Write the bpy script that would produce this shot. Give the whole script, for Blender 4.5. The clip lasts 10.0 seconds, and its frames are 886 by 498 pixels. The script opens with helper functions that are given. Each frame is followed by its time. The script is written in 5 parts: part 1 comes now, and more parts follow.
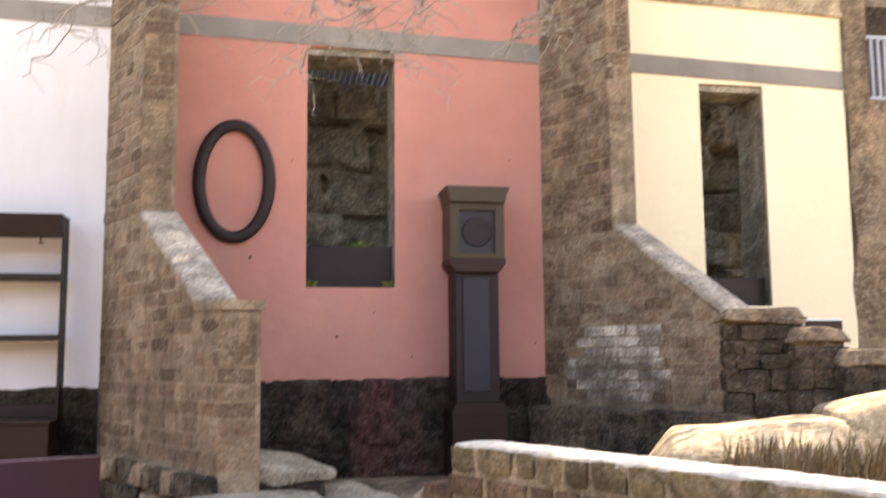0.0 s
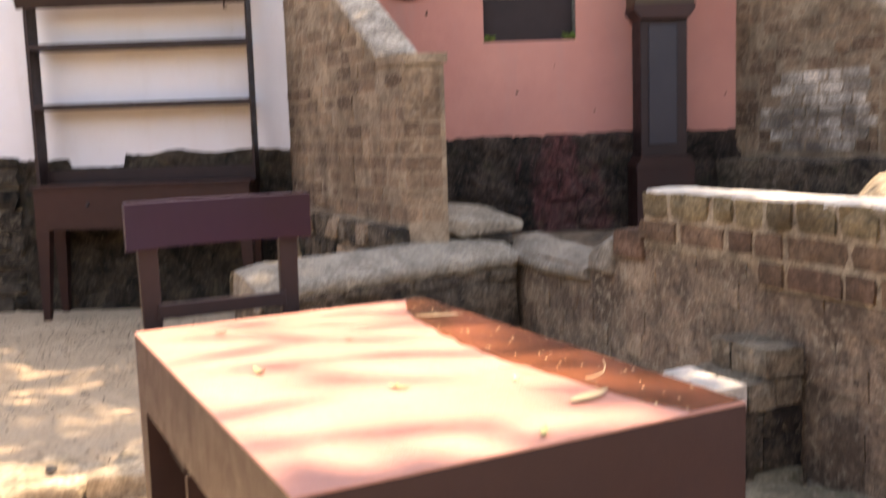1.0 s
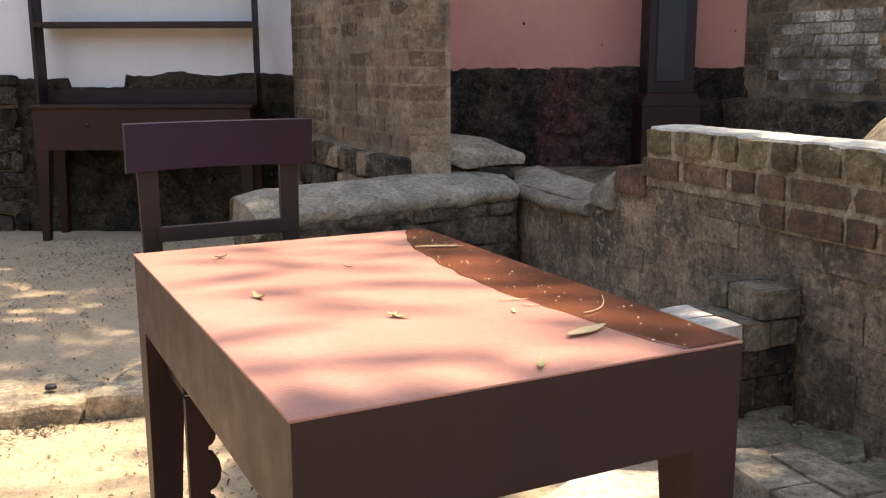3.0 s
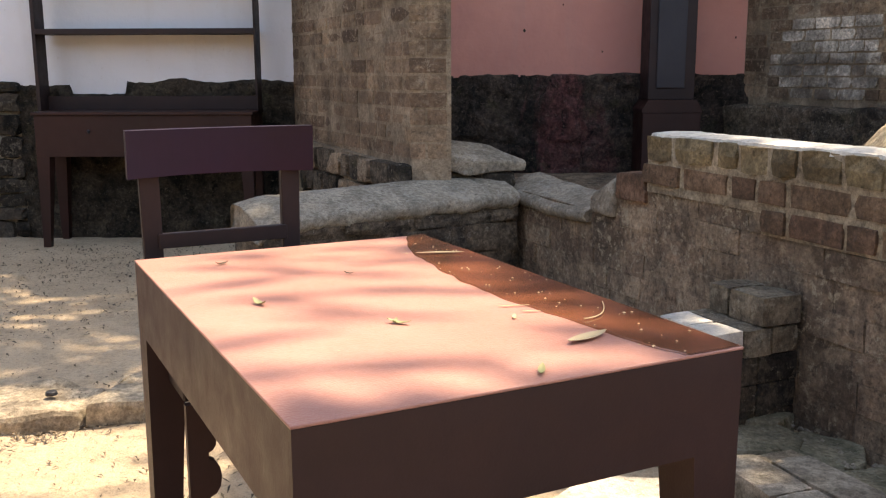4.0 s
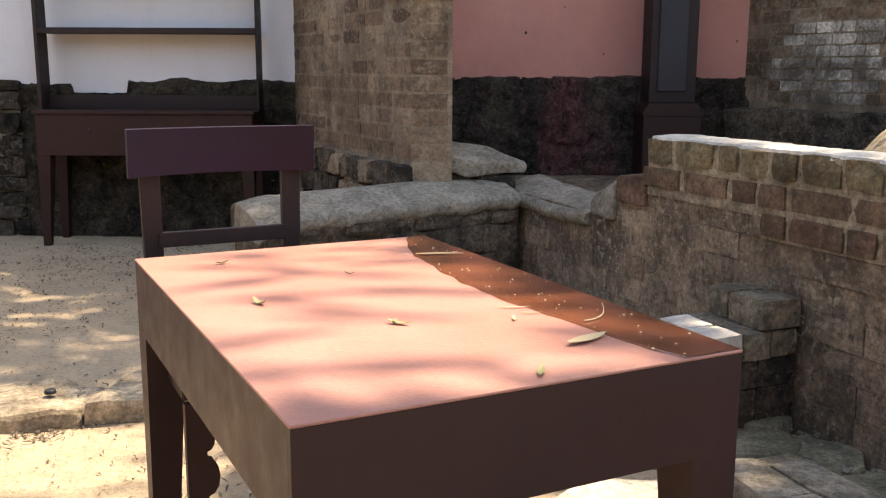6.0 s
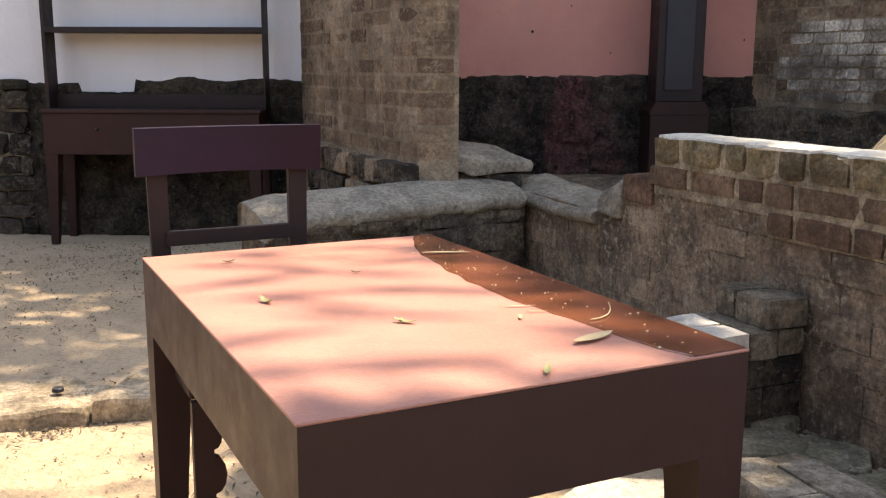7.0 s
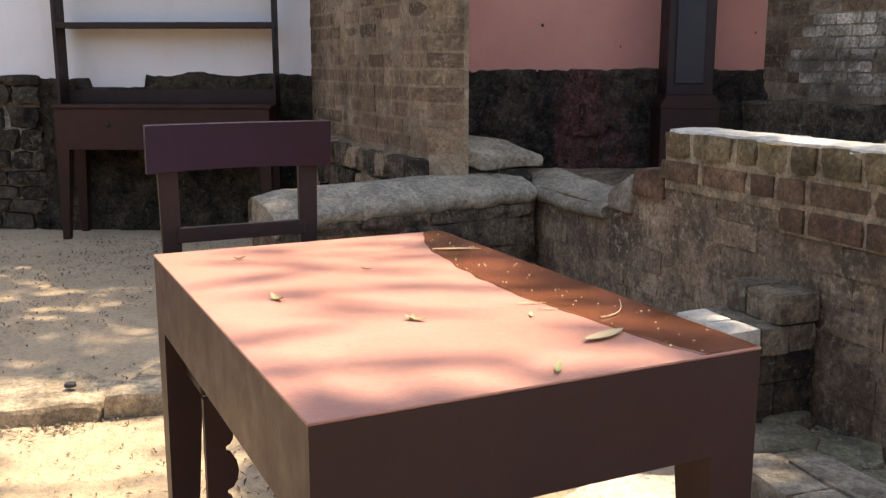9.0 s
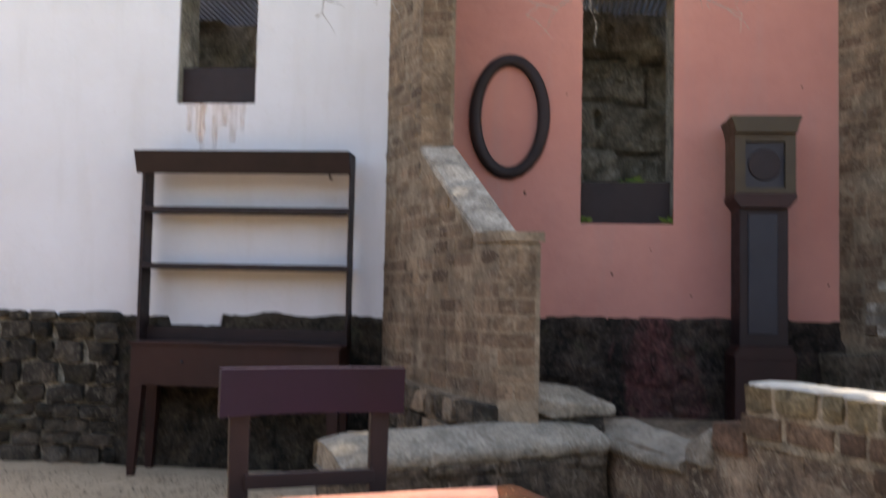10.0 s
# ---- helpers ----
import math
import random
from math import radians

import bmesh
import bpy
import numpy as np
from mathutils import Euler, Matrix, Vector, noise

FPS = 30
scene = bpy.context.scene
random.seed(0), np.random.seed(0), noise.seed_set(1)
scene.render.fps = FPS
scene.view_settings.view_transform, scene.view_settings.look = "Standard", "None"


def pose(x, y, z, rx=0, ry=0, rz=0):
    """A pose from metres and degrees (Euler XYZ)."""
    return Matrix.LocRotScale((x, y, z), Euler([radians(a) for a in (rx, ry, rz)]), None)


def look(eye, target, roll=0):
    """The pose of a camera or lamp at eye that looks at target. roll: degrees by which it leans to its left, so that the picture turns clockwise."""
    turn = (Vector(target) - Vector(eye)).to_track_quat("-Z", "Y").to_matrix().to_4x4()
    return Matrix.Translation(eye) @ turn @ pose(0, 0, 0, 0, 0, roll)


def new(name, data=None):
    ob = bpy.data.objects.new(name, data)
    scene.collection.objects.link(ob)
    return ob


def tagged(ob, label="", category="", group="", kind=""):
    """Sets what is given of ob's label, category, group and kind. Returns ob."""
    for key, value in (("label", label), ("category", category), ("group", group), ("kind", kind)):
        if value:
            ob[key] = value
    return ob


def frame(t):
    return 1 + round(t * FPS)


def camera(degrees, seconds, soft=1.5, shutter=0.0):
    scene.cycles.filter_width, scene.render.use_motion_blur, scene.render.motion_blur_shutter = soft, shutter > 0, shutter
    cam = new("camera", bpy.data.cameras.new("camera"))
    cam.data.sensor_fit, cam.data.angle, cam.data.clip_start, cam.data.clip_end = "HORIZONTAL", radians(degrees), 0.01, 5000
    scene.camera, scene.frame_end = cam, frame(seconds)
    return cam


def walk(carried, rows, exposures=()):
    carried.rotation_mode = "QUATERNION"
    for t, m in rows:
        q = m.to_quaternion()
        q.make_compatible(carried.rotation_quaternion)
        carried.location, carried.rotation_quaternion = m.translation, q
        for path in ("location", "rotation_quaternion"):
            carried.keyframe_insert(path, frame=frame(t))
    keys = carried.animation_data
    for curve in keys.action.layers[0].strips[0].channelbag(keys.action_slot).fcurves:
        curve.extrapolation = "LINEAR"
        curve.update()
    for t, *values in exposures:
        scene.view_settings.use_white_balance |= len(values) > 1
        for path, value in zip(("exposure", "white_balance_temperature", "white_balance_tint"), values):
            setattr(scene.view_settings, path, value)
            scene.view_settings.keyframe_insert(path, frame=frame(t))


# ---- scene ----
cam = camera(50.3, 10.0, 1.2, 0.5)
PATH = [
    (0, (0.073, -0.077, 1.242), (0.428, 1.877, 1.476), -0.5),
    (0.5, (0.015, -0.036, 1.183), (0.224, 1.953, 1.23), 0.5),
    (1, (0.011, -0.003, 1.156), (0.001, 1.982, 0.911), -1.9),
    (1.5, (0.011, -0.006, 1.149), (-0.051, 1.94, 0.689), -1.3),
    (2, (0.006, 0.002, 1.153), (0.011, 1.948, 0.692), -0.2),
    (2.5, (0.007, 0.004, 1.152), (-0.001, 1.961, 0.739), -0.2),
    (4, (0.008, 0.002, 1.152), (-0.005, 1.966, 0.779), -0.2),
    (4.5, (0.009, 0.001, 1.152), (0.001, 1.967, 0.788), -0.4),
    (5, (0.008, 0.002, 1.151), (0.0, 1.969, 0.79), 0.0),
    (5.5, (0.007, 0.002, 1.151), (-0.003, 1.968, 0.783), 0.2),
    (7, (0.007, -0.001, 1.151), (-0.019, 1.964, 0.779), 0.2),
    (7.5, (0.004, 0.001, 1.15), (-0.034, 1.964, 0.769), 0.1),
    (8, (0.006, -0.001, 1.149), (-0.035, 1.96, 0.756), -0.1),
    (8.5, (0.004, 0.0, 1.149), (-0.042, 1.959, 0.748), 0.2),
    (9, (0.006, 0.001, 1.158), (-0.041, 1.963, 0.772), 0.0),
    (9.5, (-0.002, 0.021, 1.165), (-0.089, 2.013, 1.009), 0.7),
    (10, (-0.024, 0.036, 1.174), (-0.212, 2.023, 1.293), 1.2),
]
EXPOSURES = [(0.0, 2.45, 8900, 20), (0.5, 2.5, 9100, 21), (1.0, 2.35, 9300, 23), (1.5, 2.2, 9300, 24), (2.0, 1.98, 8900, 22), (2.4, 1.8, 8400, 16), (2.7, 1.68, 8200, 14), (4.0, 1.66, 8200, 14), (9.1, 1.62, 8200, 14), (9.6, 1.52, 8100, 14), (10.0, 1.66, 7800, 14)]
walk(cam, [(t, look(eye, target, roll)) for t, eye, target, roll in PATH], EXPOSURES)


# ---- light ----
SUN = Vector((0.317, 0.245, 0.916)).normalized()
world = bpy.data.worlds.new("sky_world")
scene.world = world
world.use_nodes = True
wn = world.node_tree
sky = wn.nodes.new("ShaderNodeTexSky")
sky.sky_type = 'NISHITA'
sky.sun_disc = False
sky.sun_elevation = math.asin(SUN.z)
sky.sun_rotation = math.atan2(SUN.x, SUN.y)
wn.nodes["Background"].inputs[1].default_value = 0.18
wn.links.new(sky.outputs[0], wn.nodes["Background"].inputs[0])
sun_lamp = bpy.data.lights.new("sun", 'SUN')
sun_lamp.energy, sun_lamp.angle, sun_lamp.color = 3.9, radians(0.53), (1.0, 0.95, 0.86)
sun = new("sun", sun_lamp)
sun.matrix_world = look(SUN * 30, (0, 0, 0))


# ---- materials ----
class Mat:
    """A node material in the making."""
    def __init__(self, name, rough=0.8, metal=0.0):
        self.m = bpy.data.materials.new(name)
        self.m.use_nodes = True
        self.t = self.m.node_tree
        self.b = self.t.nodes["Principled BSDF"]
        self.b.inputs["Roughness"].default_value = rough
        self.b.inputs["Metallic"].default_value = metal
        self.geo = self.t.nodes.new("ShaderNodeNewGeometry")
        self.pos = self.geo.outputs["Position"]

    def scaled(self, sx, sy, sz):
        n = self.t.nodes.new("ShaderNodeMapping")
        n.inputs["Scale"].default_value = (sx, sy, sz)
        self.t.links.new(self.pos, n.inputs["Vector"])
        return n.outputs[0]

    def noise(self, scale, detail=5, rough=0.6, vec=None, distort=0.0):
        n = self.t.nodes.new("ShaderNodeTexNoise")
        n.inputs["Scale"].default_value = scale
        n.inputs["Detail"].default_value = detail
        n.inputs["Roughness"].default_value = rough
        n.inputs["Distortion"].default_value = distort
        self.t.links.new(vec or self.pos, n.inputs["Vector"])
        return n.outputs["Fac"]

    def voronoi(self, scale, feature='F1', vec=None):
        n = self.t.nodes.new("ShaderNodeTexVoronoi")
        n.feature = feature
        n.inputs["Scale"].default_value = scale
        self.t.links.new(vec or self.pos, n.inputs["Vector"])
        return n.outputs["Distance"]

    def random(self):
        return self.t.nodes.new("ShaderNodeObjectInfo").outputs["Random"]

    def island(self):
        return self.geo.outputs["Random Per Island"]

    def ramp(self, fac, *stops):
        n = self.t.nodes.new("ShaderNodeValToRGB")
        e = n.color_ramp.elements
        while len(e) < len(stops):
            e.new(0.5)
        for el, (p, c) in zip(e, stops):
            el.position = p
            el.color = (*c, 1) if isinstance(c, tuple) else (c, c, c, 1)
        self.t.links.new(fac, n.inputs[0])
        return n.outputs[0]

    def mix(self, fac, a, b, kind='MIX'):
        n = self.t.nodes.new("ShaderNodeMix")
        n.data_type, n.blend_type = 'RGBA', kind
        for key, v in ((0, fac), (6, a), (7, b)):
            if isinstance(v, tuple):
                n.inputs[key].default_value = (*v, 1)
            elif isinstance(v, (int, float)):
                n.inputs[key].default_value = v
            else:
                self.t.links.new(v, n.inputs[key])
        return n.outputs[2]

    def colour(self, c):
        if isinstance(c, tuple):
            self.b.inputs["Base Color"].default_value = (*c, 1)
        else:
            self.t.links.new(c, self.b.inputs["Base Color"])
        return self

    def rough(self, socket):
        self.t.links.new(socket, self.b.inputs["Roughness"])
        return self

    def bump(self, height, strength=0.5, distance=0.01):
        n = self.t.nodes.new("ShaderNodeBump")
        n.inputs["Strength"].default_value = strength
        n.inputs["Distance"].default_value = distance
        self.t.links.new(height, n.inputs["Height"])
        old = self.b.inputs["Normal"].links
        if old:
            self.t.links.new(old[0].from_socket, n.inputs["Normal"])
        self.t.links.new(n.outputs[0], self.b.inputs["Normal"])
        return self


def plaster_mat(name, light, dark, stain, streak=0.35):
    m = Mat(name, 0.9)
    c = m.mix(m.ramp(m.noise(1.1, 6, 0.62), (0.35, 0.0), (0.7, 1.0)), light, dark)
    run = m.ramp(m.noise(3.2, 5, 0.6, m.scaled(1.6, 1, 0.22)), (0.52, 0.0), (0.78, streak))
    c = m.mix(run, c, stain)
    specks = m.ramp(m.noise(26, 3, 0.7), (0.66, 0.0), (0.76, 0.45))
    c = m.mix(specks, c, stain)
    m.colour(c)
    m.bump(m.noise(9, 6, 0.6), 0.35, 0.02).bump(m.noise(120, 3, 0.6), 0.2, 0.003)
    return m.m


def masonry_mat(name, a, b, c, dark, grime=(0.45, 0.62), rand='object', rough=0.92, pale=None, streak=0.5, spread=0.45, relief=1.0, patch=0.65, grain=0.6):
    """Stone or brick: a, b, c are the pieces' colours; dark is the soot and lichen over them."""
    m = Mat(name, rough)
    m.b.inputs["Specular IOR Level"].default_value = 0.25
    r = m.random() if rand == 'object' else m.island()
    lo, hi = 1.0 - spread, 1.0 + spread
    tone = lambda v, k: tuple(min(1.0, k * q) for q in v)
    col = m.ramp(r, (0.0, tone(a, hi)), (0.2, tone(b, lo)), (0.4, c), (0.6, tone(a, 0.85)), (0.8, tone(c, hi)), (1.0, b))
    # patches a hand across, then grain
    col = m.mix(patch, col, m.ramp(m.noise(6.5, 10, 0.68, distort=0.35), (0.38, 0.36), (0.50, 0.95), (0.62, 1.6)), 'MULTIPLY')
    col = m.mix(grain, col, m.ramp(m.noise(52, 9, 0.78), (0.38, 0.35), (0.50, 1.0), (0.62, 1.75)), 'MULTIPLY')
    col = m.mix(m.ramp(m.noise(2.1, 9, 0.72, distort=0.5), (grime[0], 0.0), (grime[1], 0.85)), col, dark)
    col = m.mix(m.ramp(m.noise(4.6, 8, 0.72, m.scaled(1, 1, 0.2)), (0.50, 0.0), (0.68, streak)), col, dark)
    col = m.mix(m.ramp(m.noise(31, 5, 0.7, distort=0.3), (0.58, 0.0), (0.66, 0.75)), col, dark)
    if pale:
        bloom = m.mix(1.0, m.ramp(m.noise(27, 9, 0.8, distort=0.25), (0.52, 0.0), (0.60, 0.9)), m.ramp(m.noise(3.1, 6, 0.7), (0.40, 0.15), (0.58, 1.0)), 'MULTIPLY')
        col = m.mix(bloom, col, pale)
    m.colour(col)
    m.bump(m.noise(14, 10, 0.72), 0.9, 0.03 * relief).bump(m.noise(75, 6, 0.75), 0.7, 0.008 * relief)
    return m.m


def sooty_mat(name, ground, soot, tint, pale, moss=(0.05, 0.05, 0.022)):
    """Old rubble worn smooth: soot in large clouds, a stain of another colour, lichen and moss."""
    m = Mat(name, 0.93)
    m.b.inputs["Specular IOR Level"].default_value = 0.2
    col = m.mix(m.ramp(m.noise(2.3, 10, 0.7, distort=0.6), (0.40, 0.0), (0.60, 1.0)), ground, soot)
    col = m.mix(m.ramp(m.noise(1.55, 8, 0.68, m.scaled(1.3, 1, 0.75), distort=0.5), (0.52, 0.0), (0.64, 0.8)), col, tint)
    col = m.mix(m.ramp(m.noise(3.7, 9, 0.72, distort=0.3), (0.56, 0.0), (0.68, 0.7)), col, moss)
    col = m.mix(0.8, col, m.ramp(m.noise(17, 9, 0.75, distort=0.3), (0.36, 0.25), (0.52, 0.95), (0.68, 1.6)), 'MULTIPLY')
    col = m.mix(0.65, col, m.ramp(m.noise(52, 9, 0.78), (0.38, 0.35), (0.50, 0.95), (0.62, 1.8)), 'MULTIPLY')
    pits = m.ramp(m.noise(9, 8, 0.7, m.scaled(1, 1, 0.6), 1.2), (0.33, 0.9), (0.42, 0.0))
    col = m.mix(pits, col, tuple(0.35 * v for v in soot))
    col = m.mix(m.ramp(m.noise(33, 9, 0.82, distort=0.3), (0.57, 0.0), (0.64, 0.75)), col, pale)
    m.colour(col)
    m.bump(m.noise(8, 10, 0.72), 1.0, 0.05).bump(m.noise(60, 6, 0.75), 0.7, 0.010)
    return m.m


WHITE = plaster_mat("white_limewash", (0.66, 0.655, 0.66), (0.60, 0.59, 0.585), (0.47, 0.43, 0.37), 0.25)
PINK = plaster_mat("salmon_limewash", (0.55, 0.242, 0.185), (0.43, 0.178, 0.142), (0.40, 0.225, 0.19), 0.6)
CREAM = plaster_mat("cream_limewash", (0.80, 0.69, 0.49), (0.76, 0.65, 0.45), (0.66, 0.55, 0.39), 0.2)
CEMENT = plaster_mat("grey_render", (0.27, 0.245, 0.215), (0.17, 0.15, 0.13), (0.09, 0.075, 0.06), 0.6)
COPING = masonry_mat("weathered_coping", (0.225, 0.190, 0.142), (0.21, 0.176, 0.132), (0.24, 0.203, 0.152), (0.085, 0.070, 0.052), (0.56, 0.80), spread=0.05, pale=(0.33, 0.295, 0.24), streak=0.2, relief=0.3, patch=0.4, grain=0.6)
COPING_TAN = masonry_mat("tan_cement", (0.33, 0.275, 0.21), (0.30, 0.25, 0.19), (0.35, 0.295, 0.23), (0.14, 0.108, 0.076), (0.54, 0.78), spread=0.1, streak=0.3, relief=0.5, patch=0.6)
BRICK = masonry_mat("sandstock_brick", (0.17, 0.098, 0.062), (0.135, 0.075, 0.05), (0.20, 0.125, 0.075), (0.055, 0.040, 0.026), (0.52, 0.78), spread=0.25)
BRICK_TOP = masonry_mat("olive_tan_brick", (0.225, 0.165, 0.088), (0.19, 0.135, 0.072), (0.25, 0.185, 0.10), (0.075, 0.060, 0.034), (0.52, 0.78), spread=0.2, streak=0.3)
BRICK_PIER = masonry_mat("pier_brick", (0.225, 0.148, 0.094), (0.18, 0.113, 0.072), (0.265, 0.183, 0.116), (0.085, 0.060, 0.040), (0.48, 0.72), pale=(0.36, 0.275, 0.19), spread=0.28, streak=0.6, patch=0.55, grain=0.4)
BRICK_WHITE = masonry_mat("limewashed_brick", (0.47, 0.405, 0.325), (0.40, 0.335, 0.26), (0.53, 0.465, 0.38), (0.10, 0.078, 0.060), (0.47, 0.62), spread=0.2, streak=0.6)
MORTAR = masonry_mat("old_mortar", (0.35, 0.275, 0.18), (0.33, 0.255, 0.165), (0.37, 0.285, 0.19), (0.15, 0.11, 0.07), (0.56, 0.80), spread=0.05, streak=0.2)
PIER_MORTAR = masonry_mat("pier_mortar", (0.33, 0.25, 0.168), (0.31, 0.232, 0.156), (0.34, 0.258, 0.176), (0.12, 0.085, 0.056), (0.48, 0.72), spread=0.05, streak=0.6, patch=0.5, grain=0.4)
# Pale cement, whitened further so that its colour carries the direct sunlight.
SUNLIT_SKIM = masonry_mat("sunlit_pale_cement", (0.64, 0.585, 0.49), (0.61, 0.555, 0.46), (0.66, 0.60, 0.51), (0.36, 0.29, 0.20), (0.60, 0.82), streak=0.1, spread=0.05, patch=0.3, grain=0.25, relief=0.4)
WALL_DARK = masonry_mat("sooty_brick", (0.28, 0.192, 0.128), (0.245, 0.165, 0.11), (0.31, 0.222, 0.145), (0.060, 0.045, 0.033), (0.46, 0.70), pale=(0.44, 0.36, 0.25), streak=0.5, spread=0.12)
BRICK_STUB = masonry_mat("stub_brick", (0.25, 0.198, 0.135), (0.21, 0.165, 0.112), (0.28, 0.22, 0.152), (0.06, 0.048, 0.034), (0.48, 0.72), spread=0.15, pale=(0.34, 0.29, 0.21))
WALL_JOINT = masonry_mat("sooty_joint", (0.25, 0.178, 0.12), (0.225, 0.16, 0.108), (0.27, 0.192, 0.13), (0.045, 0.035, 0.026), (0.44, 0.66), pale=(0.40, 0.32, 0.22), spread=0.1)
RUBBLE = masonry_mat("dark_rubble", (0.075, 0.060, 0.043), (0.050, 0.040, 0.030), (0.10, 0.080, 0.060), (0.014, 0.012, 0.009), (0.44, 0.62), pale=(0.17, 0.145, 0.11))
SOOT_MAUVE = sooty_mat("mauve_stained_base", (0.085, 0.062, 0.048), (0.014, 0.012, 0.010), (0.150, 0.055, 0.052), (0.21, 0.15, 0.12))
SOOT_BROWN = sooty_mat("sooty_stone_base", (0.075, 0.060, 0.042), (0.012, 0.011, 0.009), (0.062, 0.046, 0.034), (0.17, 0.145, 0.11))
SOOT_LOW = sooty_mat("sooty_low_wall", (0.19, 0.145, 0.10), (0.035, 0.028, 0.022), (0.15, 0.108, 0.074), (0.36, 0.31, 0.24))
SOOT_STEP = sooty_mat("sooty_stone_stack", (0.12, 0.09, 0.064), (0.03, 0.024, 0.019), (0.10, 0.07, 0.048), (0.38, 0.33, 0.26))
RUBBLE_TAN = masonry_mat("tan_rubble", (0.25, 0.18, 0.118), (0.17, 0.12, 0.082), (0.28, 0.20, 0.13), (0.045, 0.034, 0.024), (0.45, 0.66), pale=(0.38, 0.31, 0.22))
CLIFF = masonry_mat("cliff_rock", (0.36, 0.32, 0.24), (0.29, 0.255, 0.19), (0.40, 0.36, 0.28), (0.085, 0.076, 0.055), (0.46, 0.66), 'island', pale=(0.52, 0.48, 0.40), spread=0.15)
SANDSTONE = masonry_mat("sandstone", (0.43, 0.345, 0.235), (0.38, 0.30, 0.205), (0.46, 0.375, 0.265), (0.20, 0.145, 0.09), (0.54, 0.80), streak=0.2, spread=0.12)
FLAG = masonry_mat("flagstone", (0.40, 0.335, 0.25), (0.36, 0.30, 0.222), (0.44, 0.37, 0.28), (0.14, 0.118, 0.075), (0.54, 0.78), streak=0.1, spread=0.15)
PALE_STONE = masonry_mat("pale_stone", (0.58, 0.50, 0.39), (0.54, 0.46, 0.36), (0.61, 0.53, 0.42), (0.26, 0.21, 0.145), (0.58, 0.82), streak=0.1, spread=0.05, patch=0.35, grain=0.35)
MOSSY = masonry_mat("mossy_stone", (0.27, 0.225, 0.15), (0.21, 0.18, 0.115), (0.32, 0.265, 0.18), (0.060, 0.062, 0.028), (0.42, 0.64), pale=(0.32, 0.29, 0.21))


def sand_mat():
    m = Mat("sandy_gravel", 0.95)
    c = m.mix(m.ramp(m.noise(1.3, 6, 0.6), (0.35, 0.0), (0.7, 1.0)), (0.56, 0.415, 0.265), (0.46, 0.335, 0.208))
    c = m.mix(m.ramp(m.noise(5.5, 9, 0.72, distort=0.4), (0.50, 0.0), (0.66, 0.55)), c, (0.29, 0.215, 0.135))
    c = m.mix(m.ramp(m.noise(42, 6, 0.75), (0.50, 0.0), (0.66, 0.6)), c, (0.19, 0.14, 0.09))
    c = m.mix(m.ramp(m.noise(210, 3, 0.7), (0.54, 0.0), (0.66, 0.6)), c, (0.62, 0.50, 0.35))
    c = m.mix(m.ramp(m.noise(170, 2, 0.6, m.scaled(1, 1.7, 1)), (0.64, 0.0), (0.70, 0.8)), c, (0.10, 0.075, 0.05))
    m.colour(c)
    m.bump(m.noise(9, 6, 0.68), 0.7, 0.04).bump(m.noise(85, 5, 0.75), 0.8, 0.012)
    return m.m


SAND = sand_mat()


def steel_mat(name, a, b, rough=0.42, fine=0.1):
    m = Mat(name, rough, 0.0)
    m.b.inputs["Specular IOR Level"].default_value = 0.28 if rough > 0.3 else 0.5
    c = m.mix(m.ramp(m.noise(2.3, 6, 0.65), (0.35, 0.0), (0.7, 1.0)), a, b)
    c = m.mix(m.ramp(m.noise(60, 4, 0.7, m.scaled(1, 1, 0.35)), (0.5, 0.0), (0.8, 0.35)), c, b)
    m.colour(c)
    m.rough(m.ramp(m.noise(14, 5, 0.6), (0.3, rough - 0.07), (0.75, rough + 0.12)))
    m.bump(m.noise(210, 3, 0.6), fine, 0.002)
    return m.m


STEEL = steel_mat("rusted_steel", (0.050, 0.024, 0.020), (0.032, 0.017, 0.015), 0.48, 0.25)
STEEL_DARK = steel_mat("blackened_steel", (0.026, 0.014, 0.013), (0.015, 0.009, 0.009), 0.55)
STEEL_PLUM = steel_mat("plum_steel", (0.018, 0.0065, 0.024), (0.012, 0.005, 0.014), 0.40, 0.05)
STEEL_RED = steel_mat("red_brown_steel", (0.036, 0.012, 0.009), (0.022, 0.009, 0.007), 0.55)
STEEL_OLIVE = steel_mat("olive_brown_steel", (0.065, 0.045, 0.022), (0.045, 0.03, 0.018), 0.5)
STEEL_SLATE = steel_mat("slate_grey_steel", (0.032, 0.030, 0.036), (0.022, 0.021, 0.026), 0.5)


# Lit copy of the table's rusted steel: sun and sky glare sit in the salmon base.
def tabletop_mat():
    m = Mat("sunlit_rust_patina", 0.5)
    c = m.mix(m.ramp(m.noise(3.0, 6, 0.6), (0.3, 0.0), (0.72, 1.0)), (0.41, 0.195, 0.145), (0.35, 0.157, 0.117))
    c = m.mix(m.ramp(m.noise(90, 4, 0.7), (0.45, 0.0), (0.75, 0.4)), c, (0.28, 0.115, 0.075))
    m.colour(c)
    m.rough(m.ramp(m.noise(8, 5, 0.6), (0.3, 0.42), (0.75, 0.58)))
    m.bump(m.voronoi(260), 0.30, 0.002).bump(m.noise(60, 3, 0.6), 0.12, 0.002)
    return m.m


SUNLIT_TOP = tabletop_mat()
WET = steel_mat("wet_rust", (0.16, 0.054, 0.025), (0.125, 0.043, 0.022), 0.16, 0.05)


def leaf_mat(name, a, b, rough=0.55):
    m = Mat(name, rough)
    m.colour(m.ramp(m.island(), (0.0, a), (1.0, b)))
    return m.m


